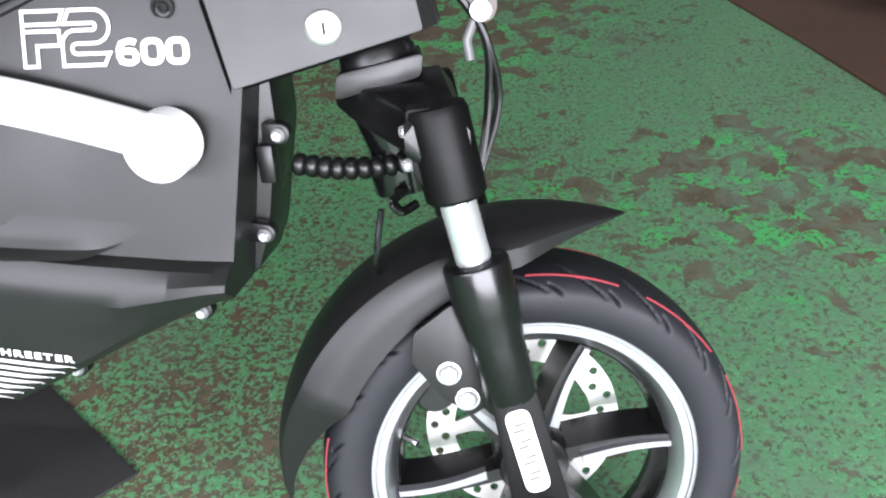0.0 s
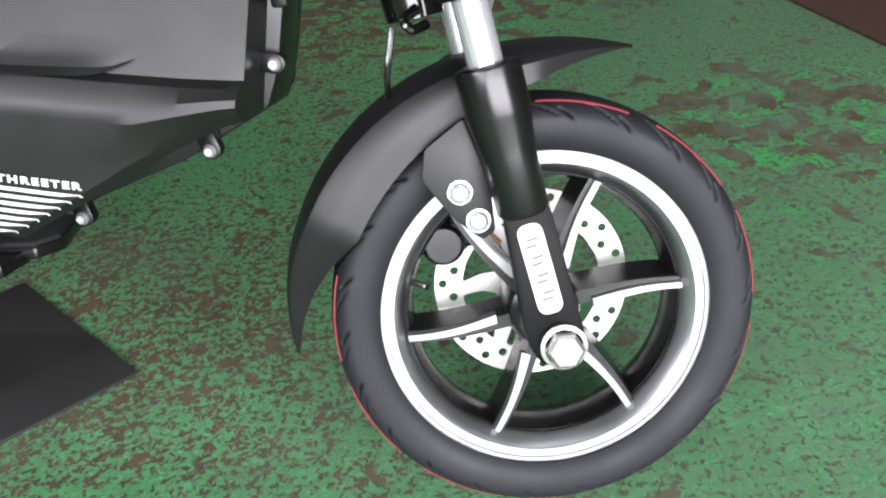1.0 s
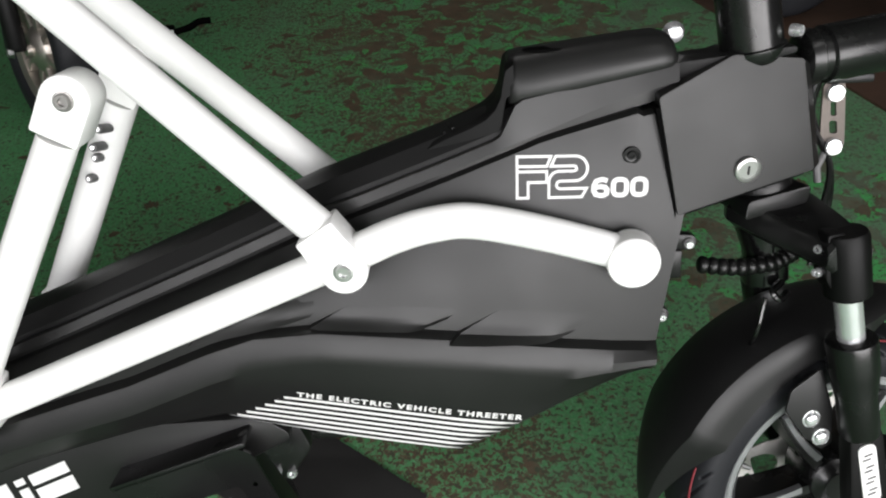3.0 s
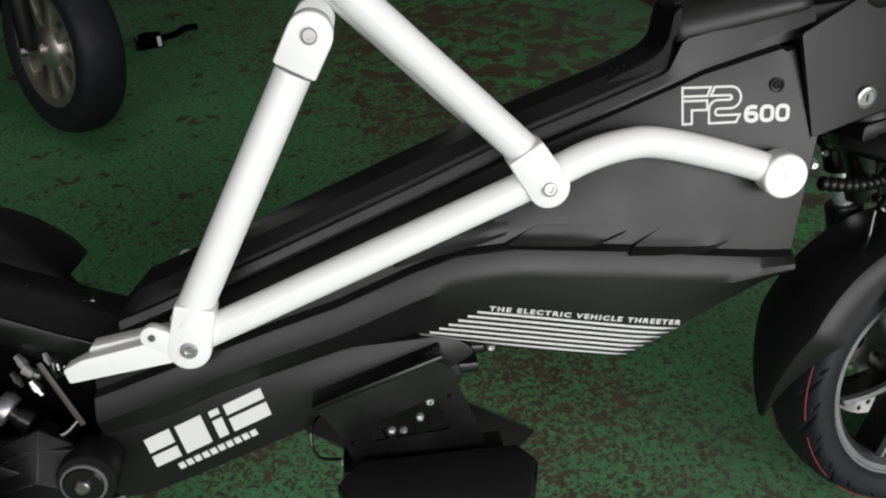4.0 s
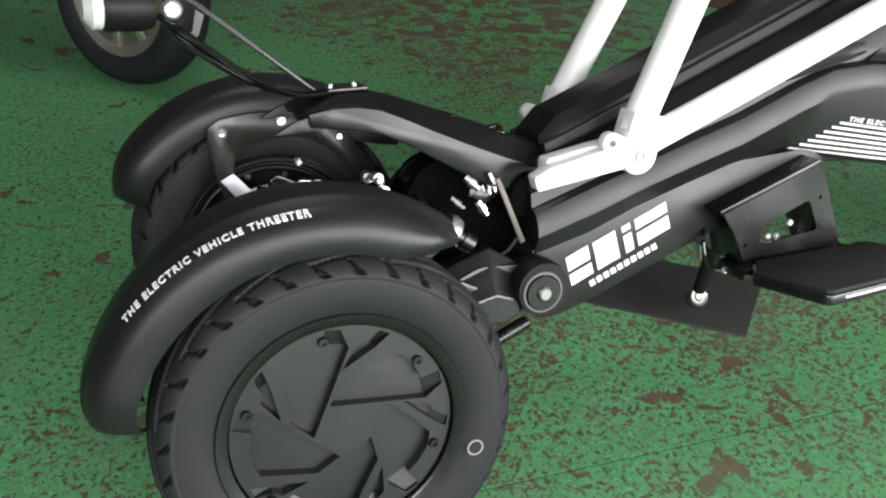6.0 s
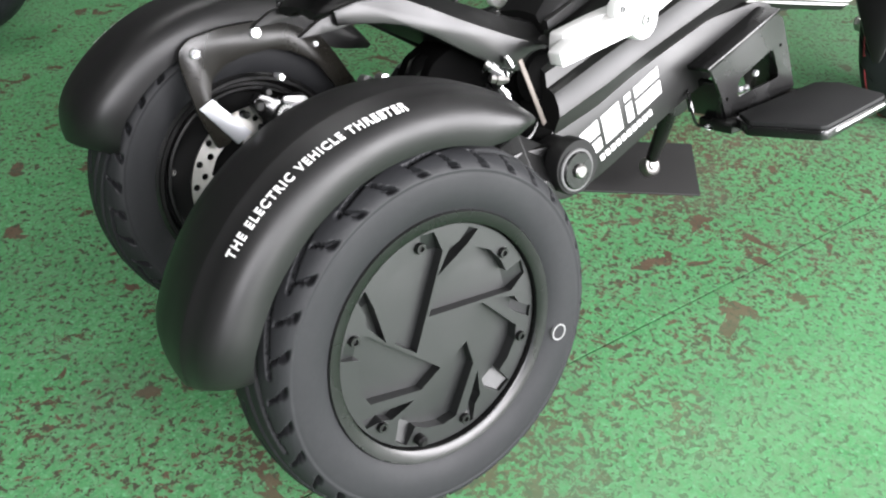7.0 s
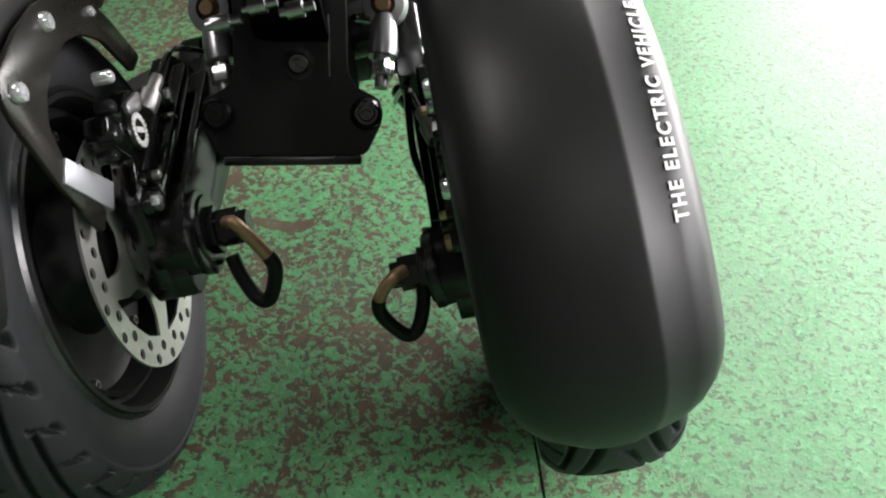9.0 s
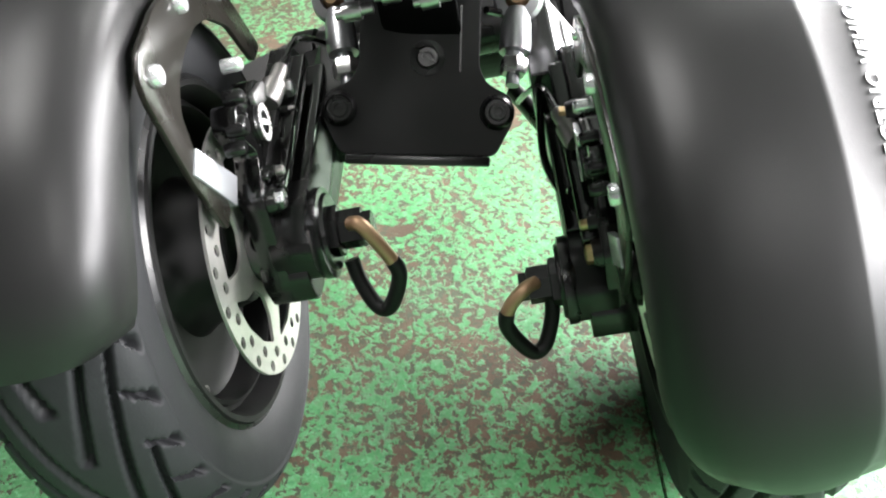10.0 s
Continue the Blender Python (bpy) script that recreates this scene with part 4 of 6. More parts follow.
GPROF = [(-0.071, 0.196), (-0.0752, 0.206), (-0.0752, 0.218), (-0.0722, 0.2275), (-0.0655, 0.2355), (-0.0545, 0.2405), (-0.0385, 0.2438), (-0.0372, 0.245), (-0.034, 0.2456), (-0.02, 0.2462), (0.0, 0.2462), (0.02, 0.2445), (0.036, 0.241), (0.047, 0.236), (0.0545, 0.229), (0.058, 0.219), (0.0585, 0.207), (0.057, 0.197)]


def rear_guard(end):
    rows = []
    N = 44
    for i in range(N + 1):
        t = i / N
        a = radians(54 + (end - 54) * t)
        e = min(t, 1 - t) * (end - 54)
        f = 1.0 if t < 0.5 and e > 6 else (1.0 if e > 17 else (0.46 + 0.54 * math.sqrt(1 - (1 - e / 17) ** 2) if t > 0.5 else 0.8 + 0.2 * e / 6))
        row = []
        for y, r in GPROF:
            r += (0.24 - r) * 0.75 * max(0.0, 1 - t / 0.14) ** 1.5 if r < 0.24 else 0.0
            rr = r - 0.016 * max(0.0, 1 - e / 14) ** 2 if t > 0.5 else r - 0.004 * (1 - e / 57)
            row.append(Vector((rr * math.cos(a), y * f, rr * math.sin(a))))
        rows.append(row)
    return thick(grid(rows), 0.003)


GUARDS = {}
GSHIFT = {-1: Matrix.Translation((0, 0.005, 0)), 1: Matrix.Translation((0.006, -0.013, -0.014))}
for sgn, c in REAR:
    g = part("rear_mudguard", done(rear_guard(170 if sgn < 0 else 167), GSHIFT[sgn]), GUARD, trike, "matte black rounded plastic mudguard with white slogan", m=Matrix.Translation(c) @ Matrix.Rotation(radians(SWING[sgn]), 4, "Y") @ (Matrix() if sgn < 0 else MIRROR))
    GUARDS[sgn] = g

# tail deck
def tail_deck():
    rows = []
    # x, edge height, lower edge, height along the middle, half width
    for x, ze, zb, zc, w in ((-1.3, 0.441, 0.434, 0.444, 0.04), (-1.29, 0.444, 0.43, 0.449, 0.052), (-1.265, 0.4475, 0.427, 0.455, 0.0585), (-1.238, 0.4465, 0.4225, 0.457, 0.0605), (-1.211, 0.441, 0.415, 0.456, 0.0615), (-1.18, 0.4265, 0.4, 0.447, 0.062), (-1.147, 0.410, 0.38, 0.434, 0.062), (-1.115, 0.395, 0.362, 0.422, 0.062), (-1.086, 0.382, 0.349, 0.41, 0.062), (-1.06, 0.3705, 0.342, 0.399, 0.062), (-1.037, 0.3615, 0.3415, 0.39, 0.061), (-1.015, 0.355, 0.3455, 0.382, 0.059), (-0.985, 0.352, 0.348, 0.376, 0.056)):
        half = [(w - 0.014, zb), (w - 0.004, zb + 0.0015), (w, zb + (ze - zb) * 0.45), (w + 0.001, ze - 0.0015), (w - 0.0015, ze + 0.0004), (w - 0.014, ze + 0.0015 + (zc - ze) * 0.15), (w * 0.45, ze + (zc - ze) * 0.85), (0.0, zc)]
        rows.append([Vector((x, -y, z)) for y, z in half] + [Vector((x, y, z)) for y, z in half[-2::-1]] + [Vector((x, 0, zb + 0.006))])
    bm = grid(rows, closed=True)
    bm.verts.ensure_lookup_table()
    n = len(rows[0])
    bm.faces.new(bm.verts[0:n])
    bm.faces.new([bm.verts[len(bm.verts) - n + i] for i in range(n)])
    return bm


tail = part("tail_deck", tail_deck(), MATTE, trike, "black moulded tail deck between the rear wheels", smooth=32)
EDGE_TOP = [(-1.292, 0.444), (-1.265, 0.449), (-1.238, 0.448), (-1.211, 0.4425), (-1.18, 0.428), (-1.147, 0.4115), (-1.115, 0.3965), (-1.086, 0.3835), (-1.06, 0.372), (-1.037, 0.363), (-1.018, 0.357)]
EDGE_LOW = [(-1.02, 0.351), (-1.034, 0.3385), (-1.05, 0.3335), (-1.068, 0.335), (-1.09, 0.344), (-1.115, 0.358), (-1.147, 0.378), (-1.18, 0.3985), (-1.211, 0.414), (-1.238, 0.4215), (-1.265, 0.426), (-1.29, 0.43)]
for sgn in (-1, 1):
    part("side_panel", prism(EDGE_TOP + EDGE_LOW, *sorted((sgn * 0.058, sgn * 0.0645)), 0.0016), CASE, tail, "satin black side panel with a crisp edge")


# ---- front details ----
def shell_y(x, z):
    """Half width of the shell's right side at x, z."""
    x0 = x
    for _ in range(4):
        x = x0 - 0.187 * (z - 0.39) * min(1.0, max(0.0, (x + 0.33) / 0.1))
    x = min(x, SHELL[0][0])
    sec = [v for v in shell_section(lerp_rows([r[0] for r in SHELL], SHELL, x))][:13]
    for a, c in zip(sec[1:], sec[2:]):
        if a.z >= z >= c.z and a.z > c.z:
            t = (a.z - z) / (a.z - c.z)
            return -(a.y + (c.y - a.y) * t)
    return -sec[2].y if z > sec[1].z else -sec[10].y


def on_shell(bm, lift=0.0006):
    """Lays a flat mesh in x, z onto the right side of the shell."""
    mid = sum((v.co.y for v in bm.verts)) / len(bm.verts)
    for v in bm.verts:
        v.co.y = -shell_y(v.co.x, v.co.z) - lift - (0.0004 if v.co.y < mid else 0.0)
    return bm


def bar(p, q, w0, w1):
    """A thin flat strip in x, z from p to q, cut into short lengths."""
    bm = bmesh.new()
    p, q = Vector(p), Vector(q)
    n = (q - p).normalized()
    n = Vector((-n.y, n.x))
    rows = []
    for i in range(13):
        c = p + (q - p) * i / 12
        rows.append([bm.verts.new((c.x, y, c.y + dz)) for y, dz in ((0, w0), (-0.001, w0), (-0.001, w1), (0, w1))])
    for a, c in zip(rows, rows[1:]):
        for j in range(4):
            bm.faces.new((a[j], a[(j + 1) % 4], c[(j + 1) % 4], c[j]))
    bm.faces.new(rows[0])
    bm.faces.new(rows[-1])
    return bm


def place_words(bm, p, q, height):
    """Scales flat words so that they run from p to q in x, z."""
    xs = [v.co.x for v in bm.verts]
    zs = [v.co.z for v in bm.verts]
    d = Vector(q) - Vector(p)
    sx, sz = d.length / (max(xs) - min(xs)), height / (max(zs) - min(zs))
    a = math.atan2(d.y, d.x)
    for v in bm.verts:
        u, w = (v.co.x - min(xs)) * sx, (v.co.z - min(zs)) * sz
        v.co.x, v.co.z = p[0] + u * math.cos(a) - w * math.sin(a), p[1] + u * math.sin(a) + w * math.cos(a)
    return bm


SLOGAN = "THE ELECTRIC VEHICLE THREETER"
for piece in islands(on_shell(place_words(lettering(SLOGAN, 0.007, space=1.3, bold=0.0004), (-0.587, 0.3765), (-0.3575, 0.3315), 0.0068))):
    part("letter", piece, DECAL, shell, "white printed letter")
for k in range(7):
    t = k / 6
    p = Vector((-0.6, 0.3745)).lerp(Vector((-0.665, 0.3445)), t)
    q = Vector((-0.3605, 0.3245)).lerp(Vector((-0.422, 0.2975)), t)
    part("stripe", on_shell(bar(p, q, 0.0, 0.0031)), DECAL, shell, "white printed stripe")


def ribbon(paths, w):
    """Flat strokes of one width in x, z along open lines, with mitred corners."""
    bm = bmesh.new()
    for pts in paths:
        P = [Vector(p) for p in pts]
        rows = []
        for i, p in enumerate(P):
            d0 = (P[i] - P[i - 1]).normalized() if i else (P[1] - P[0]).normalized()
            d1 = (P[i + 1] - P[i]).normalized() if i < len(P) - 1 else d0
            n = Vector((-d0.y - d1.y, d0.x + d1.x)).normalized()
            k = w / 2 / max(0.5, n.dot(Vector((-d0.y, d0.x))))
            rows.append([bm.verts.new((q.x, y, q.y)) for y in (0, -0.001) for q in (p + n * k, p - n * k)])
        for a, c in zip(rows, rows[1:]):
            for j, l in ((0, 1), (1, 3), (3, 2), (2, 0)):
                bm.faces.new((a[j], a[l], c[l], c[j]))
        for r in (rows[0], rows[-1]):
            bm.faces.new((r[0], r[1], r[3], r[2]))
    return bm


# model letters: F and 2 drawn as outlines, square with rounded shoulders
def arc(cx, cz, r, a0, a1, n):
    return [(cx + r * math.cos(radians(a0 + (a1 - a0) * k / n)), cz + r * math.sin(radians(a0 + (a1 - a0) * k / n))) for k in range(n + 1)]


F_FLAG = [(0.3, 0.98), (0.83, 0.98), (0.73, 0.75), (0.03, 0.75), (0.03, 0.98), (0.3, 0.98)]
F_STEM = [(0.03, 0.75), (0.03, 0.02), (0.29, 0.02), (0.29, 0.38), (0.73, 0.38), (0.73, 0.63), (0.06, 0.63)]
TWO = [(1.1, 0.75), (0.83, 0.75), (0.94, 0.98)] + arc(1.4, 0.69, 0.29, 90, -90, 12) + arc(1.05, 0.31, 0.09, 90, 270, 8) + [(1.67, 0.22), (1.56, 0.02), (0.78, 0.02)] + arc(1.03, 0.38, 0.25, 180, 90, 8) + arc(1.37, 0.69, 0.06, -90, 90, 6) + [(1.1, 0.75)]
part("model_letters", on_shell(place_words(ribbon([F_FLAG, F_STEM, TWO], 0.062), (-0.3575, 0.5635), (-0.287, 0.5615), 0.0415)), DECAL, shell, "white outlined model letters")
ZERO = rounded([(0.0, 0.0), (0.78, 0.0), (0.78, 1.0), (0.0, 1.0)], 0.38, 6)
SIX = [(0.78, 0.92), (0.6, 1.0), (0.38, 1.0), (0.12, 0.9), (0.0, 0.62), (0.0, 0.32), (0.1, 0.08), (0.34, 0.0), (0.56, 0.0), (0.76, 0.12), (0.78, 0.36), (0.66, 0.52), (0.42, 0.56), (0.12, 0.52)]
for k, shape in enumerate((SIX, ZERO + ZERO[:1], ZERO + ZERO[:1])):
    x0 = -0.2845 + 0.0188 * k
    part("digit", on_shell(place_words(ribbon([shape], 0.29), (x0, 0.5613 - 0.0007 * k), (x0 + 0.0176, 0.5606 - 0.0007 * k), 0.0195)), DECAL, shell, "white bold numeral")
part("panel_screw", join(revolve([(0.0088, 0.0), (0.0088, -0.002), (0.0065, -0.0022), (0.0062, -0.0005), (0, -0.0005)], 20), done(cap_bolt(0.0045, 0.0022))), MATTE, shell, "black recessed screw", m=pose(-0.245, -shell_y(-0.245, 0.6), 0.6, 6, 0, 0))

# logo on the rear arm: plain white blocks, with a row of small ones below
def logo_blocks():
    a, c = Vector((-0.985, 0.2035)), Vector((-0.842, 0.262))
    d = (c - a) / 4
    n = Vector((-d.y, d.x)).normalized()
    out = []
    for k, s0, s1, h0, h1 in ((0, 0.05, 0.9, 0.0, 0.015), (0, 0.05, 0.9, 0.02, 0.039), (1, 0.08, 0.95, 0.0, 0.038), (2, 0.2, 0.52, 0.0, 0.024), (2, 0.2, 0.52, 0.029, 0.037), (3, -0.3, 0.95, 0.0, 0.018), (3, -0.3, 0.95, 0.023, 0.037)):
        p, q = a + d * (k + s0), a + d * (k + s1)
        sl = d * 0.14 / 0.038
        out.append(("block", [p + n * h0 + sl * h0, q + n * h0 + sl * h0, q + n * h1 + sl * h1, p + n * h1 + sl * h1]))
    a, c = Vector((-0.957, 0.1985)), Vector((-0.86, 0.2375))
    d = (c - a) / 10
    for k in range(10):
        p, q = a + d * (k + 0.08), a + d * (k + 0.8)
        out.append(("small_bar", [p, q, q + n * 0.008, p + n * 0.008]))
    return out


for k, (nm, poly) in enumerate(logo_blocks()):
    lift = 0.00008 * k
    part(nm, prism([tuple(p) for p in poly], -0.0873 - lift, -0.0864), DECAL, arm, "white printed block")


# louvre plates that overhang the groove above the crease
def blend_into_shell(me):
    """Lets the shading of a plate run into that of the fairing where the two meet."""
    smooth_n = [n.vector.copy() for n in me.corner_normals]
    normals = []
    for face in me.polygons:
        for k in face.loop_indices:
            co = me.vertices[me.loops[k].vertex_index].co
            x, z, h = min(-0.2, co.x), co.z, 0.006
            base = shell_y(x, z)
            n = -Vector(((shell_y(x + h, z) - shell_y(x - h, z)) / (2 * h), 1.0, (shell_y(x, z + h) - shell_y(x, z - h)) / (2 * h))).normalized()
            w = min(1.0, max(0.0, (-base - co.y) / 0.0035)) if face.normal.y < -0.5 else 1.0
            normals.append((n * (1 - w) + smooth_n[k] * w).normalized())
    me.normals_split_custom_set(normals)


def louvre(bl, br, tip, top):
    """Corners in x, z: the lower edge from bl to br, the short slant up to tip, and the far end of the long slant."""
    bl, br, tip, top = (Vector(p) for p in (bl, br, tip, top))
    right = tip + (top - bl) * 0.75
    rows = []
    for i in range(8):
        u = i / 7
        row = []
        for j in range(13):
            w = j / 12
            low = bl.lerp(br, min(1.0, w / 0.8)) if w <= 0.8 else br.lerp(tip, (w - 0.8) / 0.2)
            high = top.lerp(right, w)
            p = low.lerp(high, u * 0.8)
            out = (1 - u) ** 2.2 * (0.0078 if w <= 0.8 else 0.0078 - 0.0048 * (w - 0.8) / 0.2)
            if u > 0:
                out *= 1 - max(0.0, (w - 0.45) / 0.55) ** 2
            row.append(Vector((p.x, -shell_y(min(-0.195, p.x), p.y) - out + 0.0008 * u - 0.0002, p.y)))
        rows.append(row)
    bm = grid(rows)
    # a wall back from the lower edge and the slants
    bm.verts.ensure_lookup_table()
    rim = [bm.verts[j] for j in range(13)]
    left = [bm.verts[i * 13] for i in range(8)]
    for line in (rim, left):
        back = [bm.verts.new((v.co.x, -shell_y(min(-0.195, v.co.x), v.co.z) + 0.006, v.co.z + 0.001)) for v in line]
        for a, c, e, f in zip(line, line[1:], back[1:], back):
            bm.faces.new((a, c, e, f))
    return bm


for bl, br, tip, top in (((-0.565, 0.4535), (-0.462, 0.4425), (-0.43, 0.452), (-0.5, 0.484)), ((-0.428, 0.432), (-0.327, 0.4215), (-0.304, 0.428), (-0.342, 0.474)), ((-0.69, 0.437), (-0.595, 0.4565), (-0.565, 0.463), (-0.64, 0.487))):
    blend_into_shell(part("louvre", louvre(bl, br, tip, top), BODY, shell, "moulded louvre over the crease", smooth=30).data)

part("shell_screw", cap_bolt(0.0062, 0.003), SEMI, shell, "black recessed screw", m=pose(-0.988, -shell_y(-0.988, 0.34) + 0.0005, 0.34))

# inner case behind the panels, with its fixing tabs
INNER = rounded([(-0.3, 0.62), (-0.186, 0.55), (-0.186, 0.5), (-0.206, 0.41), (-0.22, 0.376), (-0.3, 0.335), (-0.43, 0.29), (-0.58, 0.3), (-0.5, 0.5)], 0.006)
case = part("inner_case", prism(INNER, -0.012, 0.05, 0.003), CASE, trike, "black inner battery case")
for cx, cz, dx, dz in ((-0.18, 0.497, -1, 0.1), (-0.204, 0.414, -1, 0.2), (-0.271, 0.345, -0.3, 1), (-0.4, 0.29, -0.25, 1), (-0.575, 0.292, 0.1, 1)):
    tab = part("tab", eye_plate((cx, cz), (dx, dz), 0.0085, -0.026, -0.014, 0.014), CASE, case, "black fixing tab")
    part("boss", revolve([(0.006, 0.002), (0.006, -0.003), (0.005, -0.004), (0.0, -0.004)], 24), GREYP, tab, "grey bush in the tab", m=pose(cx, -0.026, cz))
    part("bolt", cap_bolt(0.0042, 0.003), CHROME, tab, "small bright bolt", m=pose(cx, -0.03, cz))
part("connector", box(-0.178, -0.158, 0.03, 0.05, 0.539, 0.552, 0.003), TEAL, case, "small teal connector")

# ribbed cable sleeve between the case and the fork
pts = smooth_path([(-0.17, -0.03, 0.474), (-0.13, -0.028, 0.468), (-0.09, -0.02, 0.468), (-0.062, -0.006, 0.474)], 40)
part("ribbed_sleeve", tube(pts, [0.006 + 0.0034 * abs(math.sin(i * math.pi / 10.0)) ** 0.5 for i in range(len(pts))], 18), CASE, trike, "black ribbed cable sleeve")
part("plug", box(-0.2, -0.186, -0.03, -0.012, 0.458, 0.49, 0.003), CASE, trike, "black cable plug")

# steering column above the box, collar, lamp and hose bracket
column = part("steering_column", turned((-0.122, 0, 0.675), (-0.15, 0, 0.83), [(0, 0.026), (0.07, 0.033), (0.09, 0.033), (0.1, 0.03), (0.45, 0.03), (0.46, 0.033), (1, 0.033)], 32), SEMI, trike, "black steering column")
part("collar_bolt", cap_bolt(0.006, 0.01), CHROME, column, "bright clamp bolt", m=pose(-0.092, -0.012, 0.705, 0, 0, 40))
part("cover_plate", prism(rounded([(-0.205, 0.662), (-0.09, 0.686), (-0.09, 0.692), (-0.2, 0.682)], 0.003), -0.025, 0.025, 0.003), MATTE, trike, "black cover over the steering head")
part("knob", revolve([(0, -0.012), (0.008, -0.009), (0.0115, 0.0), (0.008, 0.009), (0, 0.012)], 20), CHROME, trike, "small bright knob", m=pose(-0.192, 0.035, 0.7))
lamp = part("headlamp", turned((-0.075, 0.012, 0.672), (0.045, 0.036, 0.684), [(0, 0.02), (0.03, 0.026), (0.12, 0.028), (0.14, 0.025), (0.2, 0.025), (0.22, 0.0285), (0.95, 0.0285), (1, 0.026)], 32), SEMI, trike, "black cylindrical headlamp")
part("lamp_foot", box(-0.036, 0.012, 0.03, 0.05, 0.641, 0.65, 0.002), CAST, lamp, "bright lamp bracket")
link = part("hose_bracket", holed(rounded([(-0.037, 0.642), (-0.015, 0.643), (-0.008, 0.575), (-0.014, 0.565), (-0.028, 0.565), (-0.034, 0.575)], 0.007), [rounded([(-0.028, 0.622), (-0.022, 0.622), (-0.02, 0.607), (-0.026, 0.607)], 0.002), rounded([(-0.027, 0.602), (-0.019, 0.602), (-0.017, 0.588), (-0.025, 0.588)], 0.003)], 0.034, 0.038), BRACKET, trike, "drilled steel hose bracket")
for cx, cz in ((-0.0255, 0.632), (-0.021, 0.575)):
    part("bolt", join(revolve([(0.0092, 0.0), (0.0092, -0.006), (0.008, -0.0075), (0, -0.0078)], 22)), CHROME, link, "bright round bolt", m=pose(cx, 0.034, cz))
part("rod", tube([(-0.026, 0.036, 0.57), (-0.034, 0.034, 0.552), (-0.032, 0.032, 0.536)], 0.004, 10), GREYP, link)
for k, (a, b_) in enumerate((((-0.035, 0.04, 0.66), (-0.012, 0.045, 0.5)), ((-0.042, 0.03, 0.66), (-0.02, 0.04, 0.5)))):
    part("brake_hose", tube(smooth_path([a, (a[0] - 0.008, a[1], 0.61), (-0.02, 0.036, 0.555), b_, (-0.03, 0.03, 0.44)], 8), 0.0036, 8), CASE, trike, "black brake hose")

# fork crown pieces
part("bearing_cup", turned((-0.1, 0, 0.335), (-0.103, 0, 0.374), [(0, 0.026), (0.15, 0.03), (0.85, 0.03), (1, 0.026)], 36), CAST, fork, "grey bearing cup")
for sgn in (-1, 1):
    for z in (0.318, 0.294):
        part("clamp_bolt", done(cap_bolt(0.0048, 0.006), Matrix.Translation((-0.083, sgn * 0.086, z)) @ Matrix.Rotation(radians(-70), 4, "Z")), CHROME, fork, "bright clamp bolt")
    part("clamp_ear", prism(rounded([(-0.084, 0.335), (-0.065, 0.335), (-0.06, 0.28), (-0.074, 0.276), (-0.082, 0.29)], 0.004), sgn * 0.098, sgn * 0.075, 0.002), BLACK, fork, "black clamp ear")
part("lower_neck", turned((-0.1, 0, 0.33), (-0.09, 0, 0.255), [(0, 0.03), (0.5, 0.022), (0.7, 0.022), (0.72, 0.026), (1, 0.024)], 24), GLOSS, fork, "black lower steering neck")
part("hose_clip", tube(smooth_path([(-0.088, -0.03, 0.262), (-0.1, -0.036, 0.255), (-0.094, -0.04, 0.247), (-0.082, -0.032, 0.25)], 6), 0.004, 8), GLOSS, fork, "black hose clip")
part("brake_hose", tube(smooth_path([(-0.11, -0.04, 0.25), (-0.118, -0.035, 0.2), (-0.11, 0.03, 0.14), (-0.09, 0.055, 0.09)], 8), 0.0026, 8), GLOSS, fork, "black brake hose")

# front brake caliper behind the wheel
cal = part("brake_caliper", join(turned((-0.082, 0.02, 0.052), (-0.082, 0.07, 0.052), [(0, 0.016), (0.1, 0.02), (0.9, 0.02), (1, 0.016)], 26), box(-0.075, -0.045, 0.03, 0.065, 0.045, 0.09, 0.006)), SEMI, trike, "black front brake caliper", m=STEER)
part("adjuster", done(join(tube([(-0.07, 0.035, 0.085), (-0.03, 0.035, 0.045)], 0.0045, 10), box(-0.062, -0.05, 0.03, 0.04, 0.062, 0.075, 0.002))), BRASS, cal, "brass coloured adjuster")
part("valve_stem", done(tube([(-0.112, -0.01, 0.03), (-0.101, -0.02, 0.028)], 0.003, 8)), STEEL, front_wheel, "valve stem")


# ---- footrests and stand ----
LAY = Matrix(((1, 0, 0, 0), (0, 0, 1, 0), (0, 1, 0, 0), (0, 0, 0, 1)))


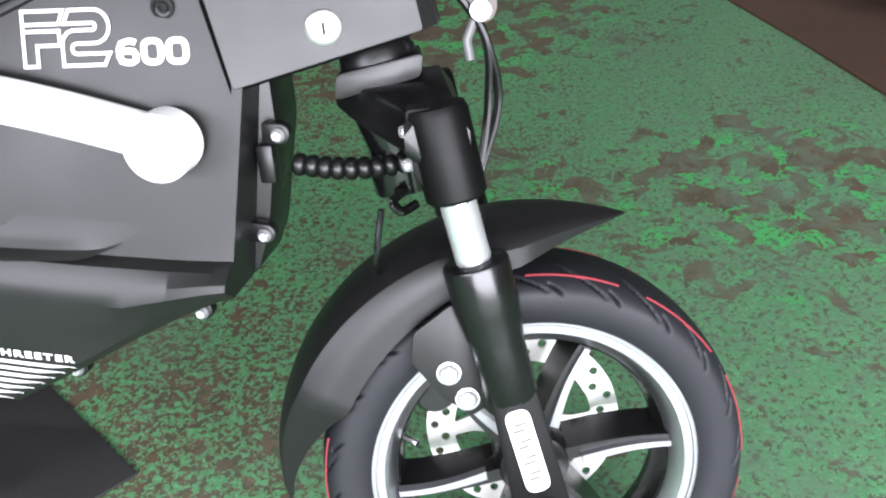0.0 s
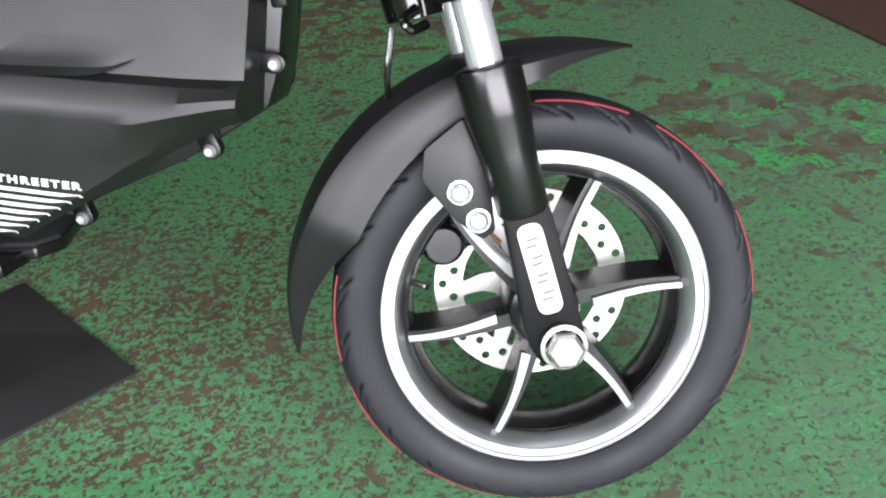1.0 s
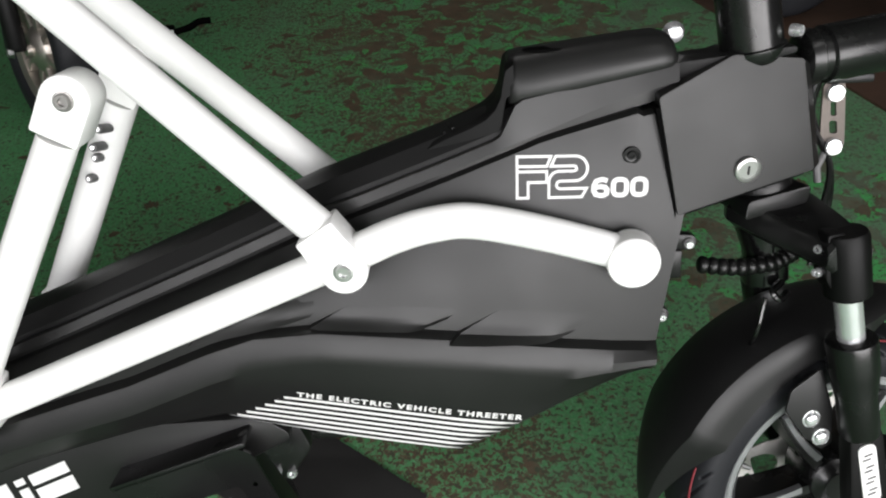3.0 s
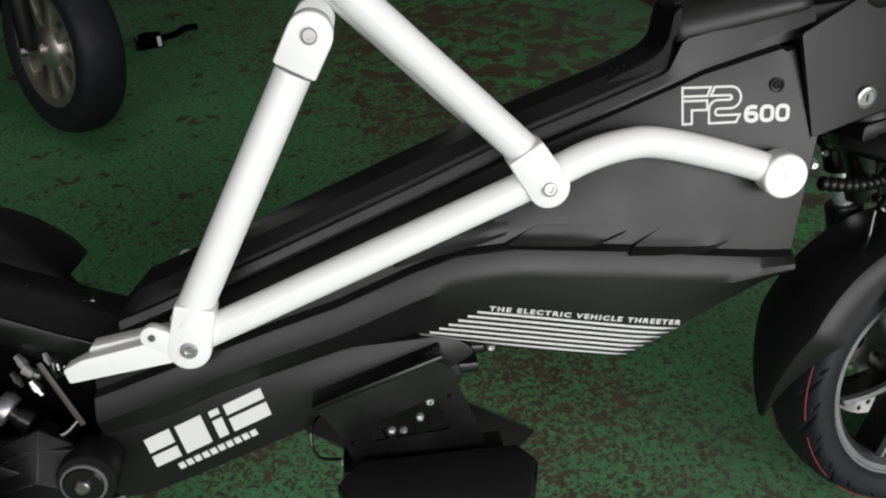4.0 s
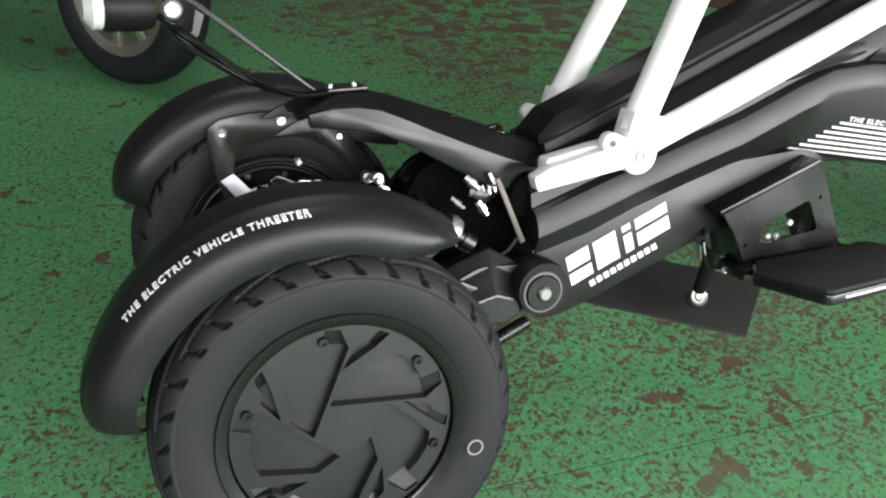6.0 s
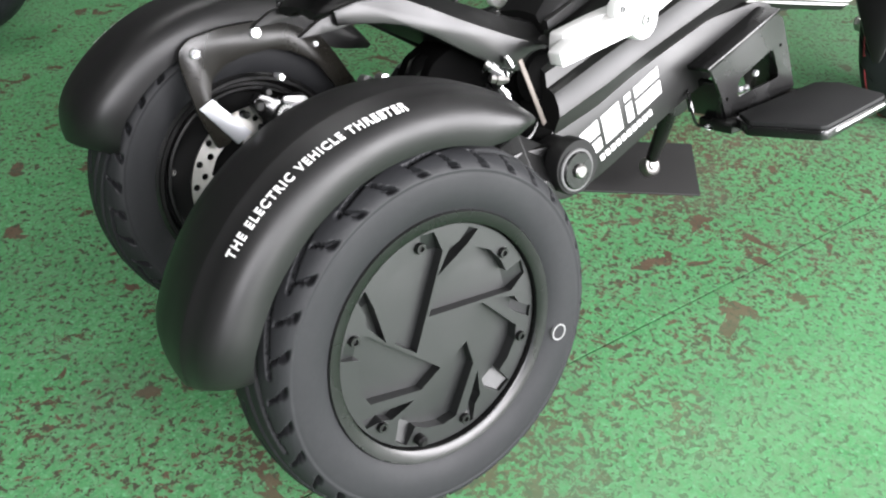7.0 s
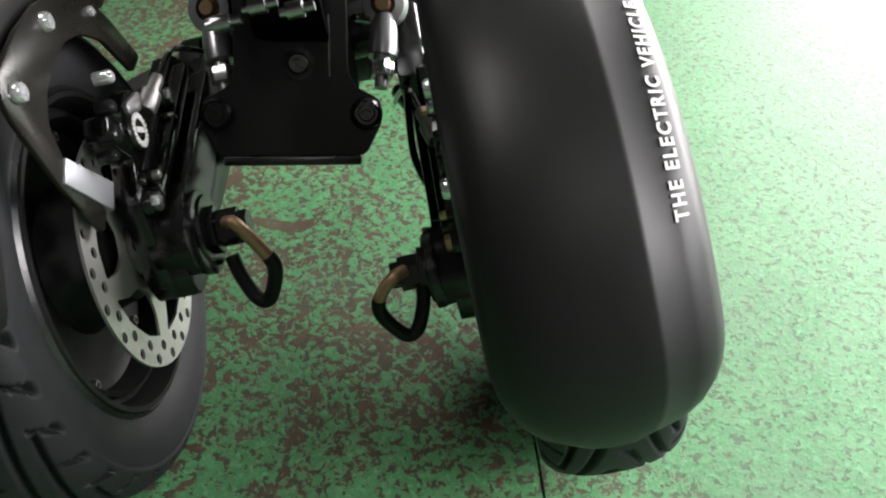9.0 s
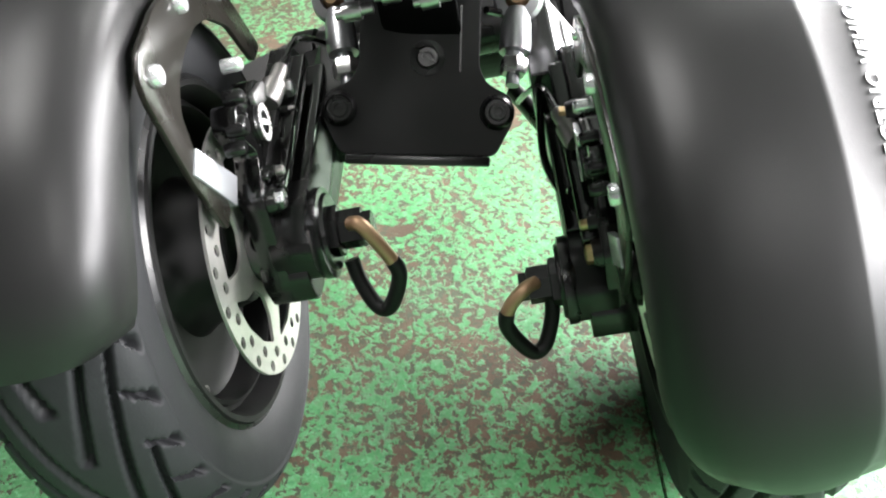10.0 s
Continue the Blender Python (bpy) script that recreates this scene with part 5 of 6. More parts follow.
def footrest(s):
    flip = MIRROR if s > 0 else Matrix()
    bracket = part("footrest", done(join(
        holed(rounded([(-0.79, 0.283), (-0.652, 0.33), (-0.636, 0.322), (-0.598, 0.217), (-0.64, 0.205), (-0.75, 0.205), (-0.768, 0.25)], 0.006),
              [rounded([(-0.728, 0.256), (-0.655, 0.284), (-0.636, 0.24), (-0.73, 0.232)], 0.008), circle(0.003, 10, -0.638, 0.285), circle(0.003, 10, -0.752, 0.235)], -0.121, -0.117)), flip), SEMI, trike, "folded black steel footrest bracket")
    part("top_flange", done(prism([(-0.79, 0.279), (-0.642, 0.331), (-0.645, 0.336), (-0.794, 0.285)], -0.121, -0.07, 0.001), flip), SEMI, bracket)
    part("side_gusset", done(prism([(-0.66, 0.3), (-0.65, 0.3), (-0.61, 0.215), (-0.625, 0.212)], -0.117, -0.06, 0.001), flip), SEMI, bracket)
    part("side_gusset", done(prism([(-0.77, 0.26), (-0.762, 0.262), (-0.745, 0.21), (-0.755, 0.208)], -0.117, -0.06, 0.001), flip), SEMI, bracket)
    part("under_rail", done(box(-0.765, -0.575, -0.14, -0.085, 0.192, 0.208, 0.003), flip), SEMI, bracket)
    poly = [(-0.772, -0.168), (-0.748, -0.132), (-0.56, -0.128), (-0.543, -0.16), (-0.565, -0.238), (-0.572, -0.2435), (-0.73, -0.256), (-0.738, -0.251)]
    part("tray", done(prism(poly, 0.198, 0.212, 0.003), flip @ LAY), SEMI, bracket, "black moulded footboard tray")
    inner = [((x + 0.655) * 0.965 - 0.655, (y + 0.2) * 0.95 - 0.2) for x, y in poly]
    part("grip_pad", done(prism(inner, 0.2115, 0.2175, 0.0015), flip @ LAY), GRIP, bracket, "black rubber grip pad")
    part("edge_strip", done(prism([(-0.712, -0.2545), (-0.58, -0.244), (-0.58, -0.2456), (-0.712, -0.2561)], 0.2055, 0.2085), flip @ LAY), DECAL, bracket, "thin pale edge strip")
    for x, y, z in ((-0.706, -0.105, 0.236), (-0.692, -0.105, 0.2345), (-0.672, -0.105, 0.251), (-0.765, -0.1, 0.196)):
        part("bolt", done(cap_bolt(0.0048, 0.005), flip @ pose(x, y, z)), CHROME, bracket, "bright bolt")
    return bracket


footrest(-1)
footrest(1)
part("cable_loop", tube(smooth_path([(-0.72, -0.08, 0.225), (-0.706, -0.085, 0.208), (-0.68, -0.085, 0.205), (-0.66, -0.08, 0.21)], 6), 0.0018, 8), GREYP, trike, "thin grey cable")
part("cable_loop", tube(smooth_path([(-0.765, -0.06, 0.262), (-0.798, -0.095, 0.245), (-0.795, -0.105, 0.21), (-0.768, -0.1, 0.198)], 8), 0.0022, 8), GLOSS, trike, "thin black cable")
stand = part("side_stand", join(tube(smooth_path([(-0.672, 0.03, 0.215), (-0.664, 0.055, 0.155), (-0.66, 0.076, 0.108), (-0.659, 0.089, 0.078)], 4), [0.015, 0.015, 0.0145, 0.014, 0.0135, 0.013, 0.0125, 0.012, 0.0115, 0.011, 0.011, 0.0105, 0.01], 16), prism(rounded([(-0.74, 0.262), (-0.62, 0.268), (-0.606, 0.23), (-0.64, 0.186), (-0.69, 0.17), (-0.735, 0.2)], 0.01), 0.012, 0.04, 0.003)), SEMI, trike, "black side stand folded out onto the mat")
part("foot", done(join(revolve([(0.0, -0.008), (0.006, -0.009), (0.0075, -0.0065), (0.0125, -0.0065), (0.0155, -0.008), (0.017, -0.004), (0.017, 0.006), (0.0, 0.008)], 28)), Matrix.Translation((-0.659, 0.094, 0.0625)) @ Matrix.Rotation(radians(-28), 4, "X")), BOLT, stand, "bright worn stand foot")
part("stand_spring", tube([(-0.7, 0.045, 0.235), (-0.675, 0.07, 0.14)], [0.004] * 2, 8), STEEL, stand, "steel return spring")
for x, z in ((-0.652, 0.2), (-0.634, 0.197), (-0.668, 0.218)):
    part("stand_bolt", cap_bolt(0.0062, 0.006), CHROME, stand, "bright bolt", m=pose(x, 0.012, z))

# ---- rear details ----
def facet_box(outer, inner, y0, y1):
    """A block whose outer side steps in along sloping facets."""
    bm = bmesh.new()
    loops = [[bm.verts.new((x, y, z)) for x, z in pts] for pts, y in ((outer, y0), (outer, y0 + (y1 - y0) * 0.45), (inner, y1))]
    n = len(outer)
    for a, c in zip(loops, loops[1:]):
        for i in range(n):
            bm.faces.new((a[i], a[(i + 1) % n], c[(i + 1) % n], c[i]))
    bm.faces.new(loops[0])
    bm.faces.new(loops[-1])
    bmesh.ops.recalc_face_normals(bm, faces=bm.faces)
    bmesh.ops.bevel(bm, geom=bm.edges[:], offset=0.0012, segments=1, affect="EDGES")
    return bm


def guard_r(y):
    for (y0, r0), (y1, r1) in zip(GPROF[2:], GPROF[3:]):
        if y0 <= y <= y1:
            return r0 + (r1 - r0) * (y - y0) / (y1 - y0)
    return 0.235


def guard_words():
    """The slogan bent over the crown of the mudguard, from the rear up to the top."""
    bm = lettering(SLOGAN, 0.0095, space=1.25, bold=0.0004)
    xs = [v.co.x for v in bm.verts]
    zs = [v.co.z for v in bm.verts]
    ys = [v.co.y for v in bm.verts]
    for v in bm.verts:
        u = (v.co.x - min(xs)) / (max(xs) - min(xs))
        w = (v.co.z - min(zs)) / (max(zs) - min(zs))
        top = v.co.y < sum(ys) / len(ys)
        a = radians(139 + (92 - 139) * u)
        y = -0.062 - 0.006 * u + 0.0082 * w
        r = guard_r(y) + (0.0009 if top else 0.0004)
        v.co = Vector((r * math.cos(a), y, r * math.sin(a)))
    return bm


def turn2(p, deg):
    c, s = math.cos(radians(deg)), math.sin(radians(deg))
    return (p[0] * c - p[1] * s, p[0] * s + p[1] * c)


ARCH_OUT = [(-0.078, 0.165), (-0.075, 0.178), (-0.061, 0.188), (-0.02, 0.193), (0.021, 0.192), (0.065, 0.181), (0.1, 0.162), (0.119, 0.134), (0.144, 0.087)]
ARCH_IN = [(0.117, 0.086), (0.09, 0.13), (0.06, 0.15), (0.032, 0.158), (0.0, 0.157), (-0.026, 0.151), (-0.045, 0.138), (-0.052, 0.108), (-0.035, 0.062), (-0.055, 0.056), (-0.07, 0.105)]
ARCH = rounded([turn2(p, 15) for p in ARCH_OUT + ARCH_IN], 0.006)

for sgn, c in REAR:
    g = GUARDS[sgn]
    for piece in islands(done(guard_words(), GSHIFT[sgn])):
        part("letter", piece, DECAL, g, "white printed letter")
    ay = 0.0 if sgn < 0 else -0.0095
    plate = part("arch_plate", prism(ARCH, 0.06 + ay, 0.064 + ay, 0.0008), ARCHM, g, "dark satin steel mudguard bracket")
    strap = [turn2(p, 15) for p in ((-0.067, 0.109), (-0.05, 0.117), (-0.01, 0.067), (-0.03, 0.057))]
    part("strap", prism(strap, 0.0605 + ay, 0.0655 + ay, 0.0005), PALE, g, "bright bare metal strap end")
    for p, br in (((-0.059, 0.171), 0.0066), ((0.017, 0.18), 0.0066), ((0.092, 0.152), 0.004)):
        q = turn2(p, 15)
        part("bolt", done(cap_bolt(br, br * 0.8), MIRROR @ pose(q[0], -0.064 - ay, q[1])), CHROME, g, "domed bright bolt")

    # swing arm, knuckle, axle nut and cable loop on the inner side
    c = Vector(c)
    inn = -sgn
    kx, kz = c.x, c.z
    yk = c.y + inn * 0.085
    piv = Vector((-1.055, sgn * 0.118, 0.222))
    d = Vector((kx - piv.x, kz - piv.z))
    arm_poly = [(kx - 0.03, kz - 0.02), (kx - 0.034, kz + 0.012), (kx - 0.01, kz + 0.034), (kx + 0.03, kz + 0.034), (piv.x - 0.06, piv.z + 0.036), (piv.x, piv.z + 0.03), (piv.x + 0.02, piv.z - 0.01), (piv.x - 0.03, piv.z - 0.03), (kx + 0.04, kz - 0.026)]
    y0, y1 = sorted((c.y + inn * 0.062, c.y + inn * 0.092))
    sw = part("swing_arm", prism(rounded(arm_poly, 0.01), y0, y1, 0.004), CASE, trike, "gloss black cast swing arm with long ribs")
    part("knuckle", turned((kx, c.y + inn * 0.045, kz), (kx, c.y + inn * 0.1, kz), [(0, 0.028), (0.5, 0.03), (0.9, 0.03), (1, 0.027)], 30), GLOSS, sw, "black axle knuckle")
    part("axle_nut", turned((kx, c.y + inn * 0.098, kz), (kx, c.y + inn * 0.132, kz), [(0, 0.019), (0.3, 0.019), (0.32, 0.0145), (0.8, 0.0145), (0.82, 0.011), (1, 0.011)], 6), SEMI, sw, "black axle nut")
    yb = c.y + inn * 0.116
    base = [(kx - 0.01, yb + inn * 0.003, kz + 0.012), (kx - 0.018, yb + inn * 0.012, kz + 0.014), (kx - 0.024, yb + inn * 0.025, kz + 0.004), (kx - 0.027, yb + inn * 0.029, kz - 0.013), (kx - 0.028, yb + inn * 0.016, kz - 0.04), (kx - 0.024, yb + inn * 0.005, kz - 0.041), (kx - 0.012, yb - inn * 0.004, kz - 0.025), (kx - 0.004, yb - inn * 0.007, kz - 0.01)]
    base = [(x, y, z - (0.015 if sgn > 0 and i > 1 else 0.0)) for i, (x, y, z) in enumerate(base)]
    path = smooth_path(base, 8)
    part("cable_bend", tube(path[:20], 0.0052, 12), BRASS, sw, "brown cable sheath")
    part("cable_sleeve", tube(path[18:], 0.006, 12), MATTE, sw, "black cable sleeve")
    # cast web under the axle, flange round it and long ribs on the inner face
    part("axle_block", prism(rounded([(kx - 0.036, kz - 0.012), (kx - 0.03, kz - 0.038), (kx + 0.012, kz - 0.044), (kx + 0.05, kz - 0.026), (kx + 0.05, kz + 0.01), (kx - 0.02, kz + 0.01)], 0.008), *sorted((c.y + inn * 0.05, c.y + inn * 0.084)), 0.004), SEMI, sw, "black cast axle block")
    part("axle_flange", turned((kx, c.y + inn * 0.09, kz), (kx, c.y + inn * 0.1025, kz), [(0, 0.032), (0.3, 0.0335), (0.75, 0.0335), (0.8, 0.029), (1, 0.0275)], 36), SEMI, sw, "black flange round the axle")
    turn = Matrix.Translation(c) @ Matrix.Rotation(radians(SWING[sgn]), 4, "Y")

    def slab(name, outline, ya, yb_, material, label=""):
        return part(name, done(prism(outline, *sorted((inn * ya, inn * yb_)), 0.0015), turn), material, sw, label, smooth=25)

    slab("arm_web", rounded([(-0.032, 0.046), (0.0, 0.062), (0.15, 0.112), (0.205, 0.082), (0.2, 0.03), (0.06, -0.03), (-0.03, -0.03)], 0.008), 0.053, 0.07, SEMI, "black cast web of the arm")
    for (px, pz), (qx, qz), hw, reach in (((-0.014, 0.043), (0.145, 0.099), 0.0062, 0.082), ((0.012, 0.034), (0.165, 0.086), 0.0042, 0.091), ((0.03, 0.02), (0.18, 0.071), 0.0062, 0.086), ((0.045, 0.004), (0.192, 0.054), 0.0042, 0.092), ((0.05, -0.014), (0.2, 0.037), 0.006, 0.084)):
        w = Vector((pz - qz, qx - px)).normalized() * hw
        slab("rib", rounded([(px - w.x, pz - w.y), (qx - w.x, qz - w.y), (qx + w.x, qz + w.y), (px + w.x, pz + w.y)], hw * 0.7, 3), 0.068, reach, GLOSS)
    for x, z, rr, mt in ((-0.02, 0.039, 0.0072, STEEL), (0.081, 0.091, 0.0072, STEEL), (-0.005, 0.054, 0.004, BOLT), (0.07, 0.076, 0.004, BOLT), (-0.024, -0.02, 0.0034, STEEL)):
        part("boss", done(turned((x, inn * 0.064, z), (x, inn * 0.0765, z), [(0, rr * 1.5), (0.8, rr * 1.4), (1, rr * 1.25)], 16), turn), SEMI, sw, "black bolt boss")
        part("bolt", done(turned((x, inn * 0.076, z), (x, inn * 0.082, z), [(0, rr), (0.7, rr), (0.9, rr * 0.85), (1, rr * 0.5)], 6 if rr > 0.005 else 12), turn), mt if sgn > 0 else GOLD, sw, "steel arm bolt" if sgn > 0 else "yellow zinc arm bolt")
    # brake caliper: a flat cast body with a dial
    cx, cz = kx + 0.031, kz + 0.081
    yc = c.y + inn * 0.06
    body = rounded([(cx - 0.04, cz + 0.022), (cx - 0.026, cz + 0.032), (cx - 0.006, cz + 0.019), (cx + 0.03, cz + 0.02), (cx + 0.04, cz + 0.004), (cx + 0.036, cz - 0.014), (cx + 0.006, cz - 0.02), (cx - 0.02, cz - 0.044), (cx - 0.048, cz - 0.046), (cx - 0.05, cz - 0.03), (cx - 0.022, cz - 0.01), (cx - 0.034, cz + 0.006)], 0.006)
    cb = part("brake_caliper", prism(body, *sorted((yc - 0.009, yc + 0.009)), 0.003), GLOSS, trike, "gloss black cast brake caliper")
    part("knob", turned((cx, yc + inn * 0.008, cz), (cx, yc + inn * 0.014, cz), [(0, 0.0155), (0.6, 0.0155), (0.8, 0.0145), (1, 0.014)], 30), SEMI, cb, "round black adjuster dial")
    for k in range(20):
        a = 2 * math.pi * k / 20
        tick = done(box(0.0098, 0.0132, -0.0004, 0.0004, -0.0011, 0.0011), Matrix.Translation((cx, yc + inn * 0.0141, cz)) @ Matrix.Rotation(a, 4, "Y"))
        part("dial_mark", tick, DECAL, cb, "white dial mark")
    part("dial_ring", holed(circle(0.0102, 26, cx, cz), [circle(0.0086, 22, cx, cz)], yc + inn * 0.0138, yc + inn * 0.0144), DECAL, cb, "white ring print")
    part("dial_bar", done(box(-0.0065, 0.0065, -0.0003, 0.0003, -0.0021, 0.0021), Matrix.Translation((cx, yc + inn * 0.0142, cz)) @ Matrix.Rotation(radians(35), 4, "Y")), DECAL, cb, "white bar")
    for bx, bz, rr, mt in ((cx - 0.032, cz + 0.018, 0.0072, SEMI), (cx - 0.05, cz + 0.012, 0.0048, SEMI), (cx - 0.018, cz + 0.032, 0.005, SEMI), (kx + 0.002, kz + 0.056, 0.0055, SEMI), (cx + 0.002, cz + 0.045, 0.005, CHROME)):
        bolt = part("bolt", turned((bx, yc, bz), (bx, yc + inn * 0.0135, bz), [(0, rr), (0.8, rr), (0.9, rr * 0.92), (1, rr * 0.7)], 18), mt, cb, "caliper bolt")
    clamp = part("cable_clamp", turned((kx + 0.056, yc + inn * 0.012, kz + 0.082), (kx + 0.088, yc + inn * 0.022, kz + 0.092), [(0, 0.0085), (0.12, 0.0095), (0.5, 0.009), (0.55, 0.006), (0.9, 0.006), (1, 0.005)], 16), BOLT, cb, "bright cable clamp")
    part("lever", prism(rounded([(kx + 0.03, kz + 0.104), (kx + 0.06, kz + 0.098), (kx + 0.064, kz + 0.084), (kx + 0.045, kz + 0.088), (kx + 0.028, kz + 0.096)], 0.004), *sorted((yc + inn * 0.01, yc + inn * 0.014)), 0.001), STEEL, cb, "bright brake lever")
    part("brake_cable", tube(smooth_path([(kx + 0.088, yc + inn * 0.022, kz + 0.092), (kx + 0.125, yc + inn * 0.03, kz + 0.094), (kx + 0.16, yc + inn * 0.042, kz + 0.07), (kx + 0.19, yc + inn * 0.05, kz + 0.045)], 8), 0.0026, 8), GLOSS, cb, "black brake cable")
    # pivot drum with its cap
    drum = part("pivot_drum", turned((-1.046, sgn * 0.09, 0.228), (-1.046, sgn * 0.137, 0.228), [(0, 0.03), (0.5, 0.03), (0.55, 0.0335), (0.95, 0.0335), (1, 0.032)], 40), MATTE, trike, "black rubber pivot bush")
    part("cap", turned((-1.049, sgn * 0.136, 0.226), (-1.049, sgn * 0.143, 0.226), [(0, 0.0225), (0.7, 0.0225), (1, 0.0205)], 40), SEMI, drum, "black steel cap")
    part("cap_ring", turned((-1.049, sgn * 0.1365, 0.226), (-1.049, sgn * 0.1405, 0.226), [(0, 0.0255), (0.7, 0.0255), (1, 0.0243)], 40), GREYP, drum, "grey ring round the cap")
    part("bolt", turned((-1.049, sgn * 0.142, 0.226), (-1.049, sgn * 0.148, 0.226), [(0, 0.0085), (0.7, 0.0085), (1, 0.0065)], 20), BOLT, drum, "steel centre bolt")
    # angular housing in front of each arm
    y0, y1 = sorted((sgn * 0.13, sgn * 0.075))
    part("arm_housing", facet_box([(-1.185, 0.25), (-1.152, 0.258), (-1.1, 0.276), (-1.06, 0.25), (-1.056, 0.19), (-1.09, 0.178), (-1.14, 0.182), (-1.19, 0.205)], [(-1.165, 0.222), (-1.135, 0.219), (-1.102, 0.226), (-1.076, 0.216), (-1.072, 0.2), (-1.09, 0.19), (-1.135, 0.194), (-1.17, 0.212)], sgn * 0.075, sgn * 0.128), SEMI, trike, "faceted black arm housing", smooth=12)

# tilt linkage: a plate that stays level while the scooter leans, with a rod on each side
LEVEL = Matrix.Translation((-1.216, 0.0145, 0.255)) @ Matrix.Rotation(radians(14), 4, "X") @ Matrix.Rotation(radians(34), 4, "Y")
ACROSS = Matrix.Rotation(radians(90), 4, "Z")
outline = rounded([(-0.06, -0.034), (0.06, -0.034), (0.074, -0.006), (0.072, 0.012), (0.052, 0.022), (0.046, 0.034), (0.046, 0.1), (-0.046, 0.1), (-0.046, 0.034), (-0.052, 0.022), (-0.072, 0.012), (-0.074, -0.006)], 0.006)
plate = part("tilt_plate", done(prism(outline, -0.006, 0.006, 0.002), ACROSS), MATTE, trike, "gloss black tilt plate between the arms", m=LEVEL, smooth=15)
part("lower_lip", box(-0.012, 0.012, -0.056, 0.056, -0.042, -0.034, 0.002), SEMI, plate)
FACE = Matrix.Rotation(radians(-90), 4, "Z")
part("centre_bolt", done(join(cap_bolt(0.0085, 0.006), revolve([(0.0135, 0.002), (0.0135, -0.002), (0.009, -0.003)], 20)), Matrix.Translation((-0.006, -0.006, 0.04)) @ FACE), SEMI, plate, "black socket bolt in a washer")
for yy in (-0.0605, 0.0605):
    part("ball_joint", done(join(revolve([(0, -0.006), (0.0115, -0.006), (0.0135, -0.003), (0.0135, 0.006), (0, 0.008)], 28), revolve([(0.0095, -0.006), (0.0105, -0.0075), (0.0115, -0.006)], 24, closed=True), done(cap_bolt(0.0072, 0.009))), Matrix.Translation((-0.006, yy, 0.0)) @ FACE), SEMI, plate, "black ball joint")
part("slot_edge", box(-0.0072, -0.006, -0.032, -0.0305, 0.03, 0.08), SEMI, plate)
for lo, hi in (((-1.198, 0.0655, 0.277), (-1.138, 0.067, 0.325)), ((-1.198, -0.06, 0.251), (-1.14, -0.0765, 0.2955))):
    lo, hi = Vector(lo), Vector(hi)
    rod = part("tilt_rod", turned(lo, hi, [(0, 0.0055), (0.12, 0.0055), (0.13, 0.0092), (0.3, 0.0092), (0.31, 0.0075), (0.36, 0.0075), (0.37, 0.0122), (0.45, 0.0128), (0.72, 0.0115), (0.86, 0.009)], 22), SILVER, trike, "bright zinc tilt rod")
    part("hex_nut", turned(lo.lerp(hi, 0.12), lo.lerp(hi, 0.3), [(0, 0.0098), (0.1, 0.0108), (0.9, 0.0108), (1, 0.0098)], 6), ZINC, rod, "hexagon nut")
    q = Matrix.Rotation(radians(14), 4, "X") @ Matrix.Rotation(radians(-16), 4, "Z") @ Matrix.Rotation(radians(33), 4, "Y")
    part("rod_eye", done(revolve([(0.0105, -0.009), (0.018, -0.008), (0.0205, 0.0), (0.018, 0.008), (0.0105, 0.009)], 30, closed=True), Matrix.Translation(hi) @ q @ Matrix.Rotation(radians(90), 4, "Z")), SILVER, rod, "bright rod eye")
    part("ball", done(revolve([(0, -0.013), (0.006, -0.013), (0.0065, -0.009), (0.011, 0.0), (0.0065, 0.009), (0.006, 0.013), (0, 0.013)], 20), Matrix.Translation(hi) @ q @ Matrix.Rotation(radians(90), 4, "Z")), BRASS, rod, "bronze ball")
    part("stud", done(turned((0.01, 0, 0.0), (0.034, 0, 0.0), [(0, 0.009), (0.3, 0.009), (0.35, 0.0115), (0.95, 0.0115), (1, 0.01)], 14), Matrix.Translation(hi) @ q), SEMI, rod, "black stud")

# shock absorber, tower and small fittings under the tail
tower = part("shock_tower", join(prism(rounded([(-1.19, 0.31), (-1.16, 0.36), (-1.1, 0.385), (-1.03, 0.36), (-1.02, 0.25), (-1.1, 0.2), (-1.18, 0.24)], 0.01), -0.03, 0.03, 0.005)), GAP, trike, "black linkage tower under the tail")
part("shock", turned((-1.17, -0.0, 0.335), (-1.04, -0.0, 0.39), [(0, 0.014), (0.1, 0.022), (0.2, 0.022), (0.22, 0.016), (0.9, 0.016), (1, 0.012)], 24), GLOSS, tower, "black shock absorber")
sp = [Vector((-1.09 + 0.05 * i / 60, -0.04 + 0.016 * math.cos(i * 0.8), 0.325 + 0.03 * i / 60 + 0.016 * math.sin(i * 0.8))) for i in range(61)]
part("spring", tube(sp, 0.0024, 6), STEEL, tower, "small coil spring")
for p0, p1, rr, mt in (((-1.116, -0.07, 0.356), (-1.102, -0.08, 0.342), 0.0078, STEEL), ((-1.112, -0.072, 0.338), (-1.092, -0.078, 0.333), 0.0085, BOLT), ((-1.104, -0.077, 0.327), (-1.094, -0.08, 0.31), 0.0072, STEEL), ((-1.13, -0.06, 0.33), (-1.118, -0.07, 0.318), 0.0058, BOLT), ((-1.086, -0.07, 0.357), (-1.081, -0.074, 0.344), 0.0052, STEEL)):
    rr *= 0.78
    part("fitting", turned(p0, p1, [(0, rr * 0.75), (0.3, rr * 0.75), (0.32, rr), (0.68, rr), (0.7, rr * 0.6), (1, rr * 0.6)], 6), mt, tower, "bright hydraulic fitting")
